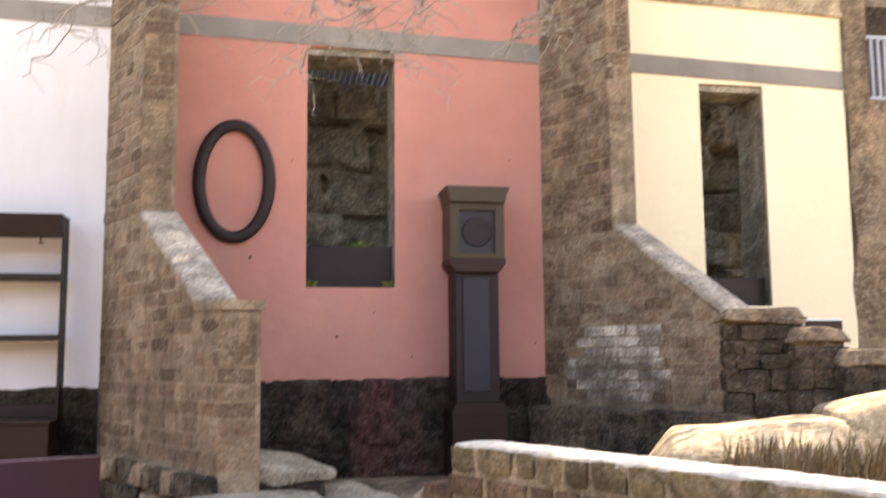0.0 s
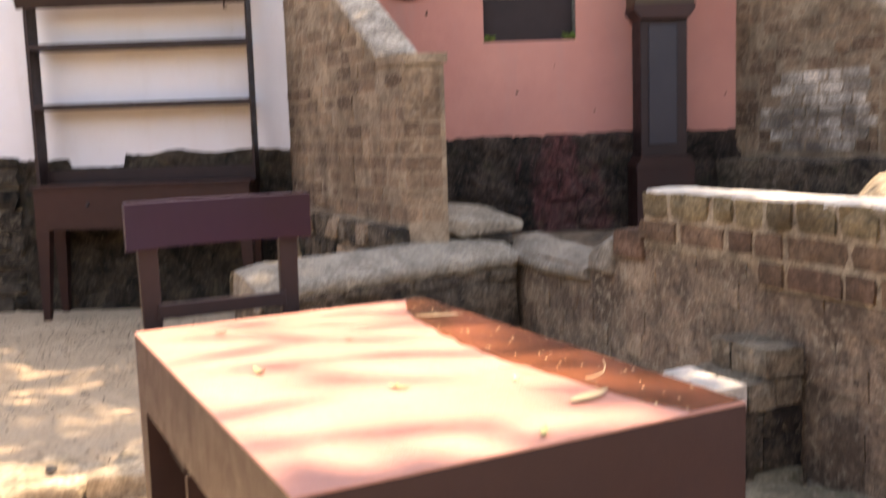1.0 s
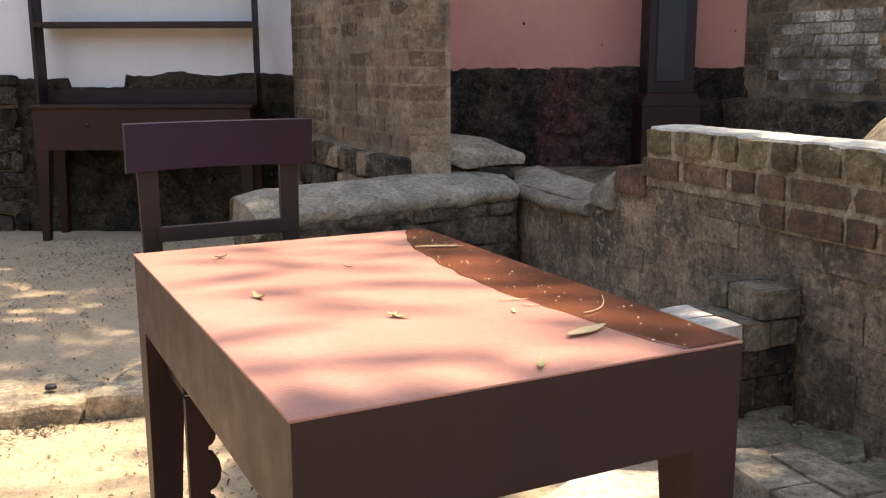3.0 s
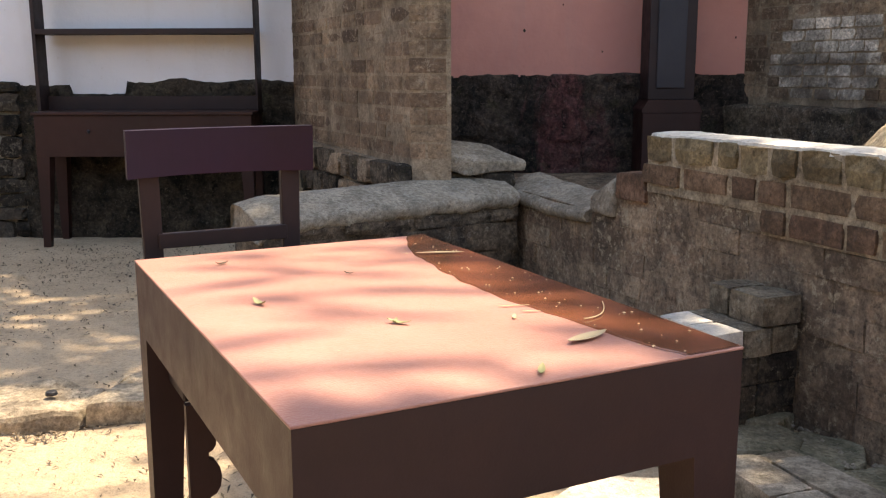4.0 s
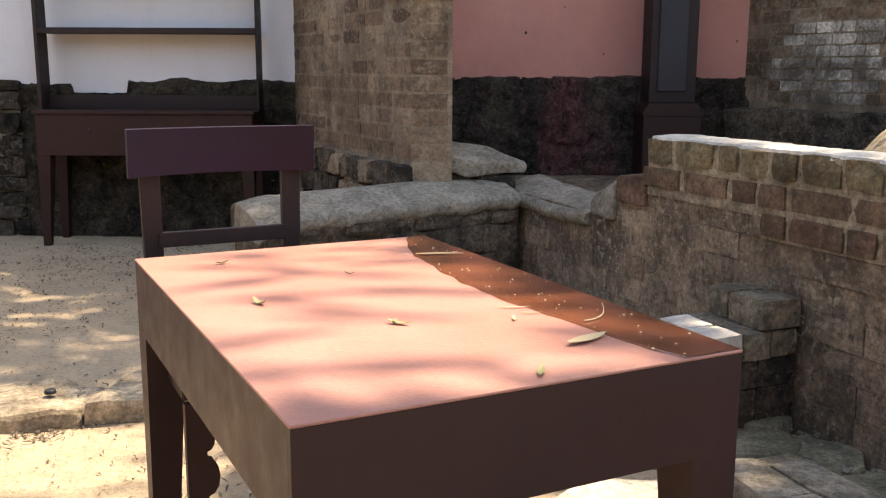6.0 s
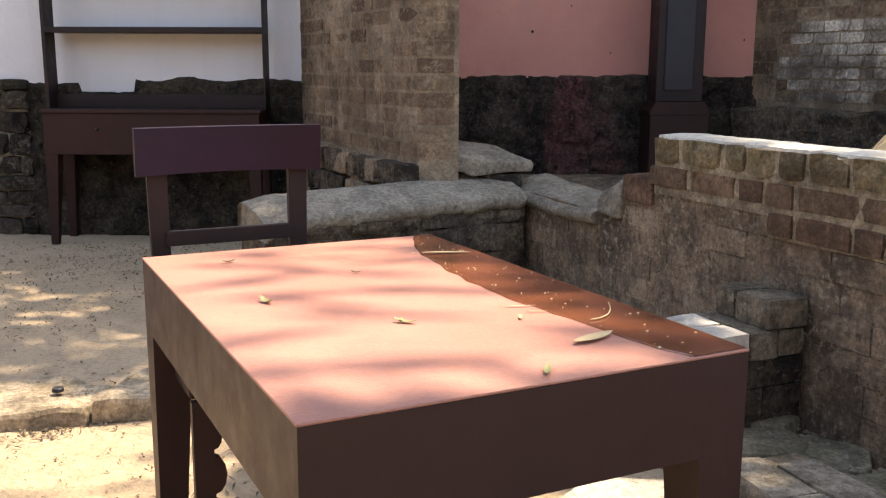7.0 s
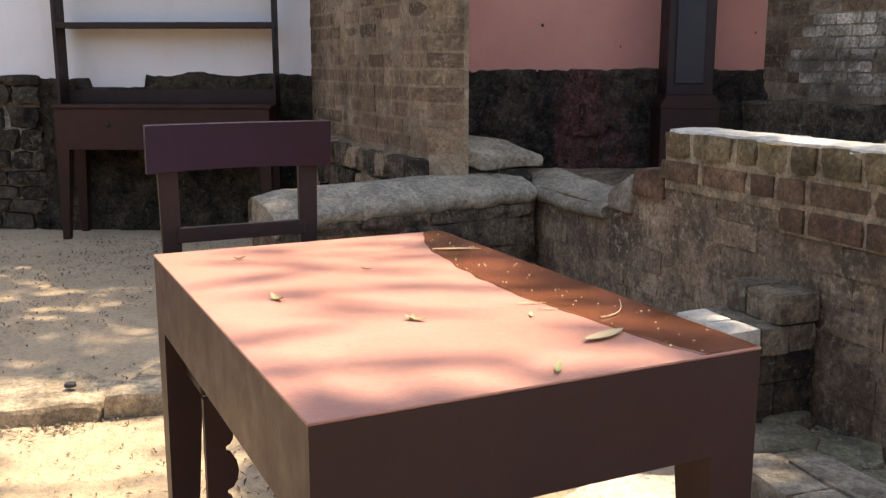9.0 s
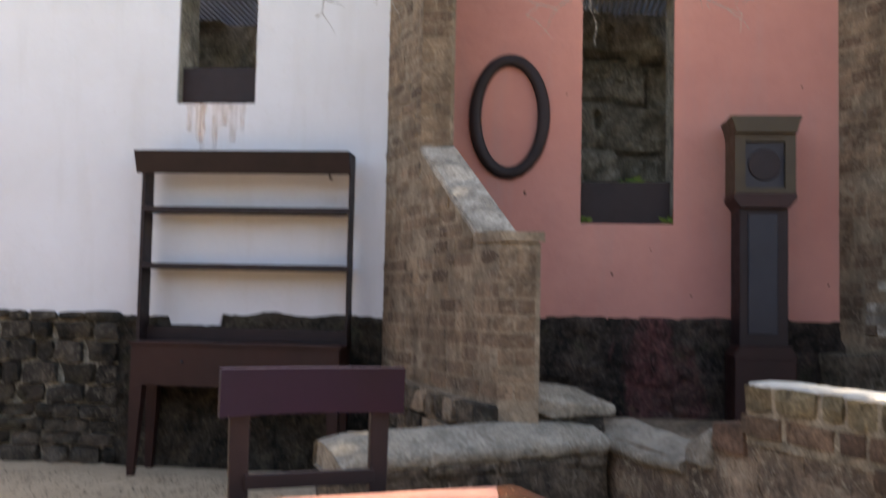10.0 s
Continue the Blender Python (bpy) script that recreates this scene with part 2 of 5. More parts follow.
LEAF = leaf_mat("green_leaf", (0.045, 0.085, 0.02), (0.10, 0.14, 0.035))
DRY_LEAF = leaf_mat("dry_leaf", (0.40, 0.29, 0.16), (0.52, 0.42, 0.24))
GREEN_LEAF = leaf_mat("fallen_green_leaf", (0.20, 0.20, 0.08), (0.34, 0.32, 0.15))
LITTER = leaf_mat("leaf_litter", (0.045, 0.032, 0.02), (0.15, 0.105, 0.06), 0.8)
DRY_GRASS = leaf_mat("dry_grass", (0.13, 0.085, 0.04), (0.30, 0.21, 0.10), 0.8)
TWIG = leaf_mat("grey_twig", (0.20, 0.17, 0.135), (0.36, 0.32, 0.26), 0.85)
BARK = masonry_mat("bark", (0.14, 0.11, 0.085), (0.11, 0.085, 0.065), (0.16, 0.13, 0.10), (0.045, 0.035, 0.028))

BLACK = Mat("black_rubber", 0.5).colour((0.015, 0.015, 0.016)).m
WHITE_PAINT = Mat("white_paint", 0.6).colour((0.72, 0.72, 0.70)).m
RAIL = Mat("grey_painted_metal", 0.5).colour((0.30, 0.33, 0.40)).m


# ---- building helpers ----
def mesh_of(bm, name, mat, smooth=False):
    me = bpy.data.meshes.new(name)
    bm.normal_update()
    bm.to_mesh(me)
    bm.free()
    if mat:
        me.materials.append(mat)
    if smooth:
        me.polygons.foreach_set("use_smooth", [True] * len(me.polygons))
    return me


def part(name, bm, mat, parent, label="", smooth=False):
    me = bm if isinstance(bm, bpy.types.Mesh) else mesh_of(bm, name, mat, smooth)
    ob = new(name, me)
    ob.parent = parent
    return tagged(ob, label) if label else ob


def thing(name, label, category, at=(0, 0, 0), turn=0.0, group="", kind=""):
    ob = new(name)
    ob.empty_display_size = 0.2
    ob.matrix_world = pose(*at, 0, 0, turn)
    return tagged(ob, label, category, group, kind)


def solid(name, bm, mat, label, category, group="", kind="", at=(0, 0, 0), turn=0.0, smooth=False):
    ob = new(name, mesh_of(bm, name, mat, smooth))
    ob.matrix_world = pose(*at, 0, 0, turn)
    return tagged(ob, label, category, group, kind)


def box(x0, x1, y0, y1, z0, z1, bevel=0.0, bm=None, segs=1):
    own = bm is None
    b = bmesh.new()
    v = [b.verts.new((x, y, z)) for x in (x0, x1) for y in (y0, y1) for z in (z0, z1)]
    for f in ((0, 1, 3, 2), (4, 6, 7, 5), (0, 4, 5, 1), (2, 3, 7, 6), (0, 2, 6, 4), (1, 5, 7, 3)):
        b.faces.new([v[i] for i in f])
    bmesh.ops.recalc_face_normals(b, faces=b.faces)
    if bevel:
        bmesh.ops.bevel(b, geom=b.edges[:], offset=bevel, segments=segs, profile=0.6, affect='EDGES')
    if own:
        return b
    me = bpy.data.meshes.new("tmp")
    b.to_mesh(me)
    b.free()
    bm.from_mesh(me)
    bpy.data.meshes.remove(me)
    return bm


def prism(outline, lo, hi, axis='z', bevel=0.0, segs=1):
    """An outline swept straight: axis z: (x, y) points; axis y: (x, z) points, from lo to hi."""
    b = bmesh.new()
    mk = (lambda p, h: (p[0], p[1], h)) if axis == 'z' else ((lambda p, h: (p[0], h, p[1])) if axis == 'y' else (lambda p, h: (h, p[0], p[1])))
    a = [b.verts.new(mk(p, lo)) for p in outline]
    c = [b.verts.new(mk(p, hi)) for p in outline]
    n = len(outline)
    b.faces.new(a)
    b.faces.new(c)
    for i in range(n):
        b.faces.new((a[i], a[(i + 1) % n], c[(i + 1) % n], c[i]))
    bmesh.ops.recalc_face_normals(b, faces=b.faces)
    if bevel:
        bmesh.ops.bevel(b, geom=b.edges[:], offset=bevel, segments=segs, profile=0.6, affect='EDGES')
    return b


def hull(points, jitter=0.0, seed=0, bevel=0.0):
    b = bmesh.new()
    rng = random.Random(seed)
    for p in points:
        b.verts.new([c + rng.uniform(-jitter, jitter) for c in p])
    r = bmesh.ops.convex_hull(b, input=b.verts[:])
    bmesh.ops.delete(b, geom=list({g for g in r["geom_interior"] + r["geom_unused"] if isinstance(g, bmesh.types.BMVert)}), context='VERTS')
    if bevel:
        bmesh.ops.bevel(b, geom=b.edges[:], offset=bevel, segments=2, profile=0.6, affect='EDGES')
    return b


def roughen(b, amount, scale=3.0, cuts=0, seed=0.0):
    if cuts:
        bmesh.ops.subdivide_edges(b, edges=b.edges[:], cuts=cuts, use_grid_fill=True)
    b.normal_update()
    for v in b.verts:
        v.co += Vector(noise.noise_vector(v.co * scale + Vector((seed, seed * 2.3, 0)))) * amount
    return b


def unit_blocks(count, bevel, wobble, seed):
    """Worn blocks of unit size, for bricks and stones: corners pulled in, faces uneven."""
    out = []
    rng = random.Random(seed)
    for k in range(count):
        b = box(-0.5, 0.5, -0.5, 0.5, -0.5, 0.5)
        bmesh.ops.subdivide_edges(b, edges=b.edges[:], cuts=1, use_grid_fill=True)
        for v in b.verts:
            n = sum(abs(c) > 0.4 for c in v.co)
            v.co *= 1.0 - bevel * max(0, n - 1) * rng.uniform(0.4, 1.3)
            v.co += Vector([rng.uniform(-wobble, wobble) for _ in range(3)])
        out.append(b)
    return out


def blocks_of(name, mat, count=6, bevel=0.05, wobble=0.03, seed=1):
    return [mesh_of(b, name, mat) for b in unit_blocks(count, bevel, wobble, seed)]


def lay(name, me, parent, centre, size, turn=0.0, tip=0.0):
    ob = new(name, me)
    ob.parent = parent
    ob.matrix_local = pose(*centre, 0, tip, turn) @ Matrix.Diagonal((*size, 1))
    return ob


# ---- ground ----
def kerb_y(x):
    return min(3.48, max(2.56, 3.23 + (x + 1.07) * 0.40))


def ground_height(x, y):
    k = (y - kerb_y(x) + 0.02) / 0.05
    k = min(1.0, max(0.0, k))
    near = 1.0 if abs(x) < 12 and -8 < y < 12 else 0.0
    return -0.06 + 0.06 * k * k * (3 - 2 * k) + near * (0.010 * noise.noise((x * 1.7, y * 1.7, 0)) + 0.004 * noise.noise((x * 9, y * 9, 3)))


def make_ground():
    xs = [-900, -200, -50, -15, -8] + [-5 + 0.05 * i for i in range(141)] + [3, 5, 9, 15, 50, 200, 900]
    ys = [-900, -200, -50, -15, -6, -2] + [0.05 * i for i in range(133)] + [7.5, 12, 20, 60, 200, 900]
    b = bmesh.new()
    grid = [[b.verts.new((x, y, ground_height(x, y))) for x in xs] for y in ys]
    for j in range(len(ys) - 1):
        for i in range(len(xs) - 1):
            b.faces.new((grid[j][i], grid[j][i + 1], grid[j + 1][i + 1], grid[j + 1][i]))
    return solid("ground", b, SAND, "pale sandy gravel yard strewn with leaf litter", "ground", kind="structure", smooth=True)


make_ground()


def make_terrace():
    b = prism([(0.40, 5.05), (1.24, 3.35), (3.05, -0.6), (9, -0.6), (9, 6.56), (-0.75, 6.56), (0.0, 5.05)], -0.3, 0.45)
    bmesh.ops.triangulate(b, faces=b.faces[:])
    bmesh.ops.subdivide_edges(b, edges=[e for e in b.edges if e.calc_length() > 0.6], cuts=3)
    for v in b.verts:
        if v.co.z > 0.4:
            v.co.z += 0.03 * noise.noise(v.co * 2)
    return solid("ground_terrace", b, RUBBLE_TAN, "raised earth terrace behind the low walls", "ground", kind="structure")


make_terrace()

# ---- facade ----
FACE = 6.55
DIR = Vector((0.451, -0.892, 0))
DIR_TURN = math.degrees(math.atan2(DIR.y, DIR.x))


def ragged(x, base, seed, amount=0.03):
    return base + amount * noise.noise((x * 4.1 + seed, 0.3, seed)) + 0.4 * amount * noise.noise((x * 17 + seed, 2.0, 1.0))


def plaster_skin(x0, x1, bottom, top, hole=None):
    """A coat of limewash 2 cm thick with a worn lower edge and an opening through it."""
    b = bmesh.new()
    n = max(2, round((x1 - x0) / 0.04))
    xs = sorted(set([x0 + (x1 - x0) * i / n for i in range(n + 1)] + ([hole[0], hole[1]] if hole else [])))

    def column(xa, xb, za, zb):
        a0, a1 = b.verts.new((xa, FACE, za[0])), b.verts.new((xa, FACE, za[1]))
        c0, c1 = b.verts.new((xb, FACE, zb[0])), b.verts.new((xb, FACE, zb[1]))
        a2, c2 = b.verts.new((xa, FACE + 0.025, za[0])), b.verts.new((xb, FACE + 0.025, zb[0]))
        a3, c3 = b.verts.new((xa, FACE + 0.025, za[1])), b.verts.new((xb, FACE + 0.025, zb[1]))
        b.faces.new((a0, c0, c1, a1))
        b.faces.new((a2, c2, c0, a0))
        b.faces.new((a1, c1, c3, a3))

    for xa, xb in zip(xs, xs[1:]):
        mid = (xa + xb) / 2
        if hole and hole[0] < mid < hole[1]:
            column(xa, xb, (bottom(xa), hole[2]), (bottom(xb), hole[2]))
            if hole[3] < top(mid):
                column(xa, xb, (hole[3], top(xa)), (hole[3], top(xb)))
        else:
            column(xa, xb, (bottom(xa), top(xa)), (bottom(xb), top(xb)))
    for x in (x0, x1) + ((hole[0], hole[1]) if hole else ()):
        lo, hi = (bottom(x), top(x)) if x in (x0, x1) else (hole[2], hole[3])
        q = [b.verts.new(p) for p in ((x, FACE, lo), (x, FACE + 0.025, lo), (x, FACE + 0.025, hi), (x, FACE, hi))]
        b.faces.new(q)
    bmesh.ops.remove_doubles(b, verts=b.verts, dist=0.0004)
    bmesh.ops.recalc_face_normals(b, faces=b.faces)
    return b


def core_wall(x0, x1, z0, z1, hole=None, y0=FACE + 0.025, y1=FACE + 0.42):
    """The masonry behind the limewash, with an opening through it."""
    b = bmesh.new()
    if hole:
        a, c, lo, hi = hole
        box(x0, a, y0, y1, z0, z1, bm=b)
        box(c, x1, y0, y1, z0, z1, bm=b)
        box(a, c, y0, y1, z0, lo, bm=b)
        box(a, c, y0, y1, hi, z1, bm=b)
    else:
        box(x0, x1, y0, y1, z0, z1, bm=b)
    bmesh.ops.subdivide_edges(b, edges=[e for e in b.edges if e.calc_length() > 0.35], cuts=5, use_grid_fill=True)
    for v in b.verts:
        if v.co.y > y0 + 0.05:
            v.co += Vector(noise.noise_vector(v.co * 5)) * 0.02
    return b


HOLE_WHITE = (-2.59, -2.012, 2.585, 3.53)
HOLE_PINK = (0.303, 0.93, 1.755, 3.49)
HOLE_CREAM = (3.295, 3.828, 1.63, 3.35)
TOP = lambda x: 4.05


def white_bottom(x):
    if -2.58 < x < -2.195:
        return ragged(x, 0.993, 3, 0.012)
    if x < -2.58:
        return ragged(x, 1.058, 5, 0.02)
    return ragged(x, 1.082, 9, 0.022)


def band(x0, x1):
    """The string course, a hand's height, that falls slightly along the terrace."""
    z = lambda x: 3.545 - 0.036 * (x + 0.9)
    n = 8
    b = bmesh.new()
    rows = []
    for i in range(n + 1):
        x = x0 + (x1 - x0) * i / n
        rows.append([b.verts.new(p) for p in ((x, FACE + 0.01, z(x)), (x, FACE - 0.012, z(x) + 0.003 * (i % 2)), (x, FACE - 0.012, z(x) + 0.148), (x, FACE + 0.01, z(x) + 0.15))])
    for p, q in zip(rows, rows[1:]):
        for k in range(3):
            b.faces.new((p[k], q[k], q[k + 1], p[k + 1]))
    bmesh.ops.recalc_face_normals(b, faces=b.faces)
    return b


wall_white = solid("wall_white", plaster_skin(-7.0, -1.02, white_bottom, TOP, HOLE_WHITE), WHITE, "white limewashed house wall with worn lower edge", "wall", kind="structure")
wall_pink = solid("wall_pink", plaster_skin(-0.95, 2.14, lambda x: ragged(x, 1.10, 21, 0.022), TOP, HOLE_PINK), PINK, "salmon pink limewashed house wall, mottled", "wall", kind="structure")
wall_cream = solid("wall_cream", plaster_skin(2.20, 4.53, lambda x: ragged(x, 1.30, 33, 0.03), lambda x: 4.01 - 0.035 * (x - 2.7), HOLE_CREAM), CREAM, "pale cream limewashed house wall", "wall", kind="structure")
solid("wall_core_white", core_wall(-7.0, -1.0, -0.1, 4.05, HOLE_WHITE), CLIFF, "rough stone masonry behind white limewash", "wall", kind="structure")
solid("wall_core_pink", core_wall(-0.998, 2.16, -0.1, 4.05, HOLE_PINK), CLIFF, "rough stone masonry behind pink limewash", "wall", kind="structure")
solid("wall_core_cream", core_wall(2.162, 4.53, -0.1, 4.0, HOLE_CREAM), CLIFF, "rough stone masonry behind cream limewash", "wall", kind="structure")
solid("trim_band_white", band(-7.0, -1.05), CEMENT, "grey cement string course", "trim", kind="structure")
solid("trim_band_pink", band(-0.62, 2.07), CEMENT, "grey cement string course over pink wall", "trim", kind="structure")
solid("trim_band_cream", band(2.3, 4.53), CEMENT, "grey cement string course over cream wall", "trim", kind="structure")
solid("trim_coping_cream", roughen(prism([(2.1, 4.03), (4.53, 3.945), (4.53, 4.10), (2.1, 4.16)], FACE - 0.03, FACE + 0.42, 'y'), 0.015, 4, 3), SANDSTONE, "brown sandstone coping over cream wall", "coping", kind="structure")


def lintel(hole, label):
    x0, x1, _, hi = hole
    solid("lintel", roughen(box(x0 - 0.0, x1 + 0.0, FACE + 0.03, FACE + 0.40, hi - 0.05, hi - 0.004), 0.006, 6, 2), CLIFF, label, "lintel", kind="structure")


lintel(HOLE_PINK, "dark stone lintel of window opening")
lintel(HOLE_CREAM, "dark stone lintel of doorway opening")


# cliff behind the openings, and the slatted grille over the gap
def make_cliff():
    b = bmesh.new()
    n, m = 240, 100
    grid = []
    for j in range(m + 1):
        row = []
        for i in range(n + 1):
            x, z = -4.5 + 11.5 * i / n, -0.1 + 3.68 * j / m
            u = z / 0.40 + 0.35 * noise.noise((x * 0.7, 1, z * 0.5))
            bed = math.floor(u)
            v = x / 0.62 + bed * 0.37 + 0.25 * noise.noise((x, 3, z * 1.5))
            block = math.floor(v)
            joint = max(0.0, 1 - min(u - bed, bed + 1 - u) / 0.07) + 0.8 * max(0.0, 1 - min(v - block, block + 1 - v) / 0.05)
            y = 7.85 + 0.20 * noise.cell(Vector((block + 0.5, bed + 0.5, 4.5))) + 0.09 * min(1.0, joint)
            y += 0.10 * noise.noise((x * 2.2, 0, z * 2.2)) + 0.05 * noise.noise((x * 7, 5, z * 7)) + 0.02 * noise.noise((x * 21, 5, z * 21))
            row.append(b.verts.new((x, y, z)))
        grid.append(row)
    for j in range(m):
        for i in range(n):
            b.faces.new((grid[j][i], grid[j][i + 1], grid[j + 1][i + 1], grid[j + 1][i]))
    bmesh.ops.recalc_face_normals(b, faces=b.faces)
    if b.faces[0].normal.y > 0:
        bmesh.ops.reverse_faces(b, faces=b.faces[:])
    return solid("wall_cliff", b, CLIFF, "rough mossy sandstone cliff behind the openings", "cliff", kind="structure")


make_cliff()


# Added rock face that shuts out bright sky between the slats and railing bars.
def make_upper_cliff():
    b = bmesh.new()
    n, m = 60, 14
    grid = []
    for j in range(m + 1):
        row = []
        for i in range(n + 1):
            x, z = -4.5 + 14.0 * i / n, 3.5 + 2.2 * j / m
            row.append(b.verts.new((x, 8.55 + 0.22 * noise.noise((x * 1.3, 2, z * 1.3)) + 0.07 * noise.noise((x * 5, 7, z * 5)) + 0.05 * j, z)))
        grid.append(row)
    for j in range(m):
        for i in range(n):
            b.faces.new((grid[j][i], grid[j][i + 1], grid[j + 1][i + 1], grid[j + 1][i]))
    return solid("wall_cliff_upper", b, SOOT_BROWN, "dark upper step of the cliff, added to block sky behind grilles and railing", "cliff", kind="structure")


make_upper_cliff()
solid("cliff_top", box(-4.5, 7, 7.9, 10.5, 3.3, 3.56), CLIFF, "flat rock top of the cliff", "rock", kind="structure")


def make_grille(x0, x1, label):
    g = thing("slatted_grille", label, "grille", (x0, 7.22, 3.60), group="slatted grilles over the gap")
    n = round((x1 - x0) / 0.047)
    slat = mesh_of(box(-0.013, 0.013, 0, 0.85, -0.012, 0.012), "slat", RAIL)
    for i in range(n + 1):
        s = part("slat", slat, None, g)
        s.location = (0.047 * i, 0, 0)
    part("beam", box(-0.1, x1 - x0 + 0.1, -0.02, 0.03, -0.03, 0.012), RAIL, g, "front steel bearer")
    return g


make_grille(-0.55, 1.25, "steel slat grille over the gap behind the pink window")
make_grille(-3.35, -1.75, "steel slat grille over the gap behind the white window")
make_grille(2.9, 4.5, "steel slat grille over the gap behind the cream doorway")


def make_planter(hole, height, label, seed):
    x0, x1, z0, _ = hole
    p = thing("window_trough", label, "planter", ((x0 + x1) / 2, FACE + 0.16, z0), group="steel troughs in the openings")
    w = (x1 - x0) / 2 - 0.006
    part("front_panel", box(-w, w, -0.07, -0.055, 0.012, height, 0.003), STEEL_DARK, p)
    part("back_panel", box(-w, w, 0.12, 0.135, 0.012, height, 0.003), STEEL_DARK, p)
    part("side_panel", box(-w, -w + 0.012, -0.054, 0.119, 0.012, height), STEEL_DARK, p)
    part("side_panel", box(w - 0.012, w, -0.054, 0.119, 0.012, height), STEEL_DARK, p)
    part("base_panel", box(-w, w, -0.14, 0.135, 0.0, 0.011), STEEL_RED, p, "rust-red steel base plate")
    return p


make_planter(HOLE_WHITE, 0.285, "dark plum steel trough in the white wall's window", 1)
make_planter(HOLE_PINK, 0.30, "dark plum steel trough in the pink wall's window", 2)
make_planter(HOLE_CREAM, 0.22, "dark plum steel trough in the cream wall's doorway", 3)


# ---- party walls, set askew to the facade ----
def skew_wall(profile, shift, lo_y=0.0):
    """A wall whose side shows the profile (along, up) and whose ends run parallel to the facade."""
    b = bmesh.new()
    f = [b.verts.new((s, lo_y, z)) for s, z in profile]
    k = [b.verts.new((s + shift[0], shift[1], z)) for s, z in profile]
    n = len(profile)
    b.faces.new(f)
    b.faces.new(k)
    for i in range(n):
        b.faces.new((f[i], f[(i + 1) % n], k[(i + 1) % n], k[i]))
    bmesh.ops.recalc_face_normals(b, faces=b.faces)
    return b


def rake_coping(s0, z0, s1, z1, thick, shift, out=0.015):
    d = Vector((s1 - s0, z1 - z0)).normalized()
    up = Vector((-d.y, d.x)) * thick
    prof = [(s0, z0 - 0.02), (s1, z1 - 0.02), (s1 + up.x * 0.2, z1 + up.y), (s0 + up.x * 0.0, z0 + up.y)]
    b = bmesh.new()
    f = [b.verts.new((s, -out, z)) for s, z in prof]
    k = [b.verts.new((s + shift[0], shift[1] + out, z)) for s, z in prof]
    for i in range(4):
        b.faces.new((f[i], f[(i + 1) % 4], k[(i + 1) % 4], k[i]))
    b.faces.new(f)
    b.faces.new(k)
    bmesh.ops.recalc_face_normals(b, faces=b.faces)
    bmesh.ops.bevel(b, geom=b.edges[:], offset=0.008, segments=2, affect='EDGES')
    return b


P1 = pose(-1.05, 6.55, 0, 0, 0, DIR_TURN)
SH1 = (0.09, 0.178)
wall_party_1 = thing("wall_party_1", "weathered brown brick party wall stub with raking top", "wall", (-1.05, 6.55, 0), DIR_TURN, kind="structure")
part("wall_body", skew_wall([(-0.05, -0.1), (1.93, -0.1), (1.93, 1.50), (1.60, 1.54), (0.715, 2.13), (0.715, 4.2), (-0.05, 4.2)], SH1), PIER_MORTAR, wall_party_1)
part("raking_coping", rake_coping(0.722, 2.15, 1.62, 1.555, 0.03, SH1), COPING_TAN, wall_party_1, "smooth grey cement raking coping")
part("cap", skew_wall([(1.60, 1.515), (1.95, 1.505), (1.95, 1.555), (1.60, 1.57)], (SH1[0], SH1[1] + 0.012), -0.012), PIER_MORTAR, wall_party_1, "flat brown cap stone")

P2 = pose(2.02, 6.55, 0, 0, 0, DIR_TURN)
SH2 = (0.075, 0.148)
wall_party_2 = thing("wall_party_2", "sooty brick party wall stub with limewash traces and raking top", "wall", (2.02, 6.55, 0), DIR_TURN, kind="structure")
part("wall_body", skew_wall([(-0.05, -0.1), (1.55, -0.1), (1.55, 1.49), (0.70, 2.11), (0.69, 4.05), (-0.05, 4.15)], SH2), PIER_MORTAR, wall_party_2)
part("raking_coping", rake_coping(0.70, 2.125, 1.57, 1.505, 0.03, SH2), COPING_TAN, wall_party_2, "grey cement raking coping")
part("top_coping", skew_wall([(-0.02, 4.15), (0.72, 4.05), (0.72, 4.12), (-0.02, 4.22)], (SH2[0], SH2[1] + 0.03), -0.03), COPING_TAN, wall_party_2, "brown cement top coping")
part("ledge", roughen(box(-0.02, 1.75, -0.17, -0.0, 0.40, 0.915, 0.012), 0.035, 6, 8), SOOT_LOW, wall_party_2, "dark sooty stone ledge along the foot")

# ---- wall A: low wall with a grey coping; wall B: brick retaining wall ----
A_TURN = math.degrees(math.atan2(0.75, 1.205))
low_wall = thing("wall_low", "low dark rubble wall with rounded grey cement coping", "wall", (-0.87, 4.03, 0), A_TURN, kind="structure")


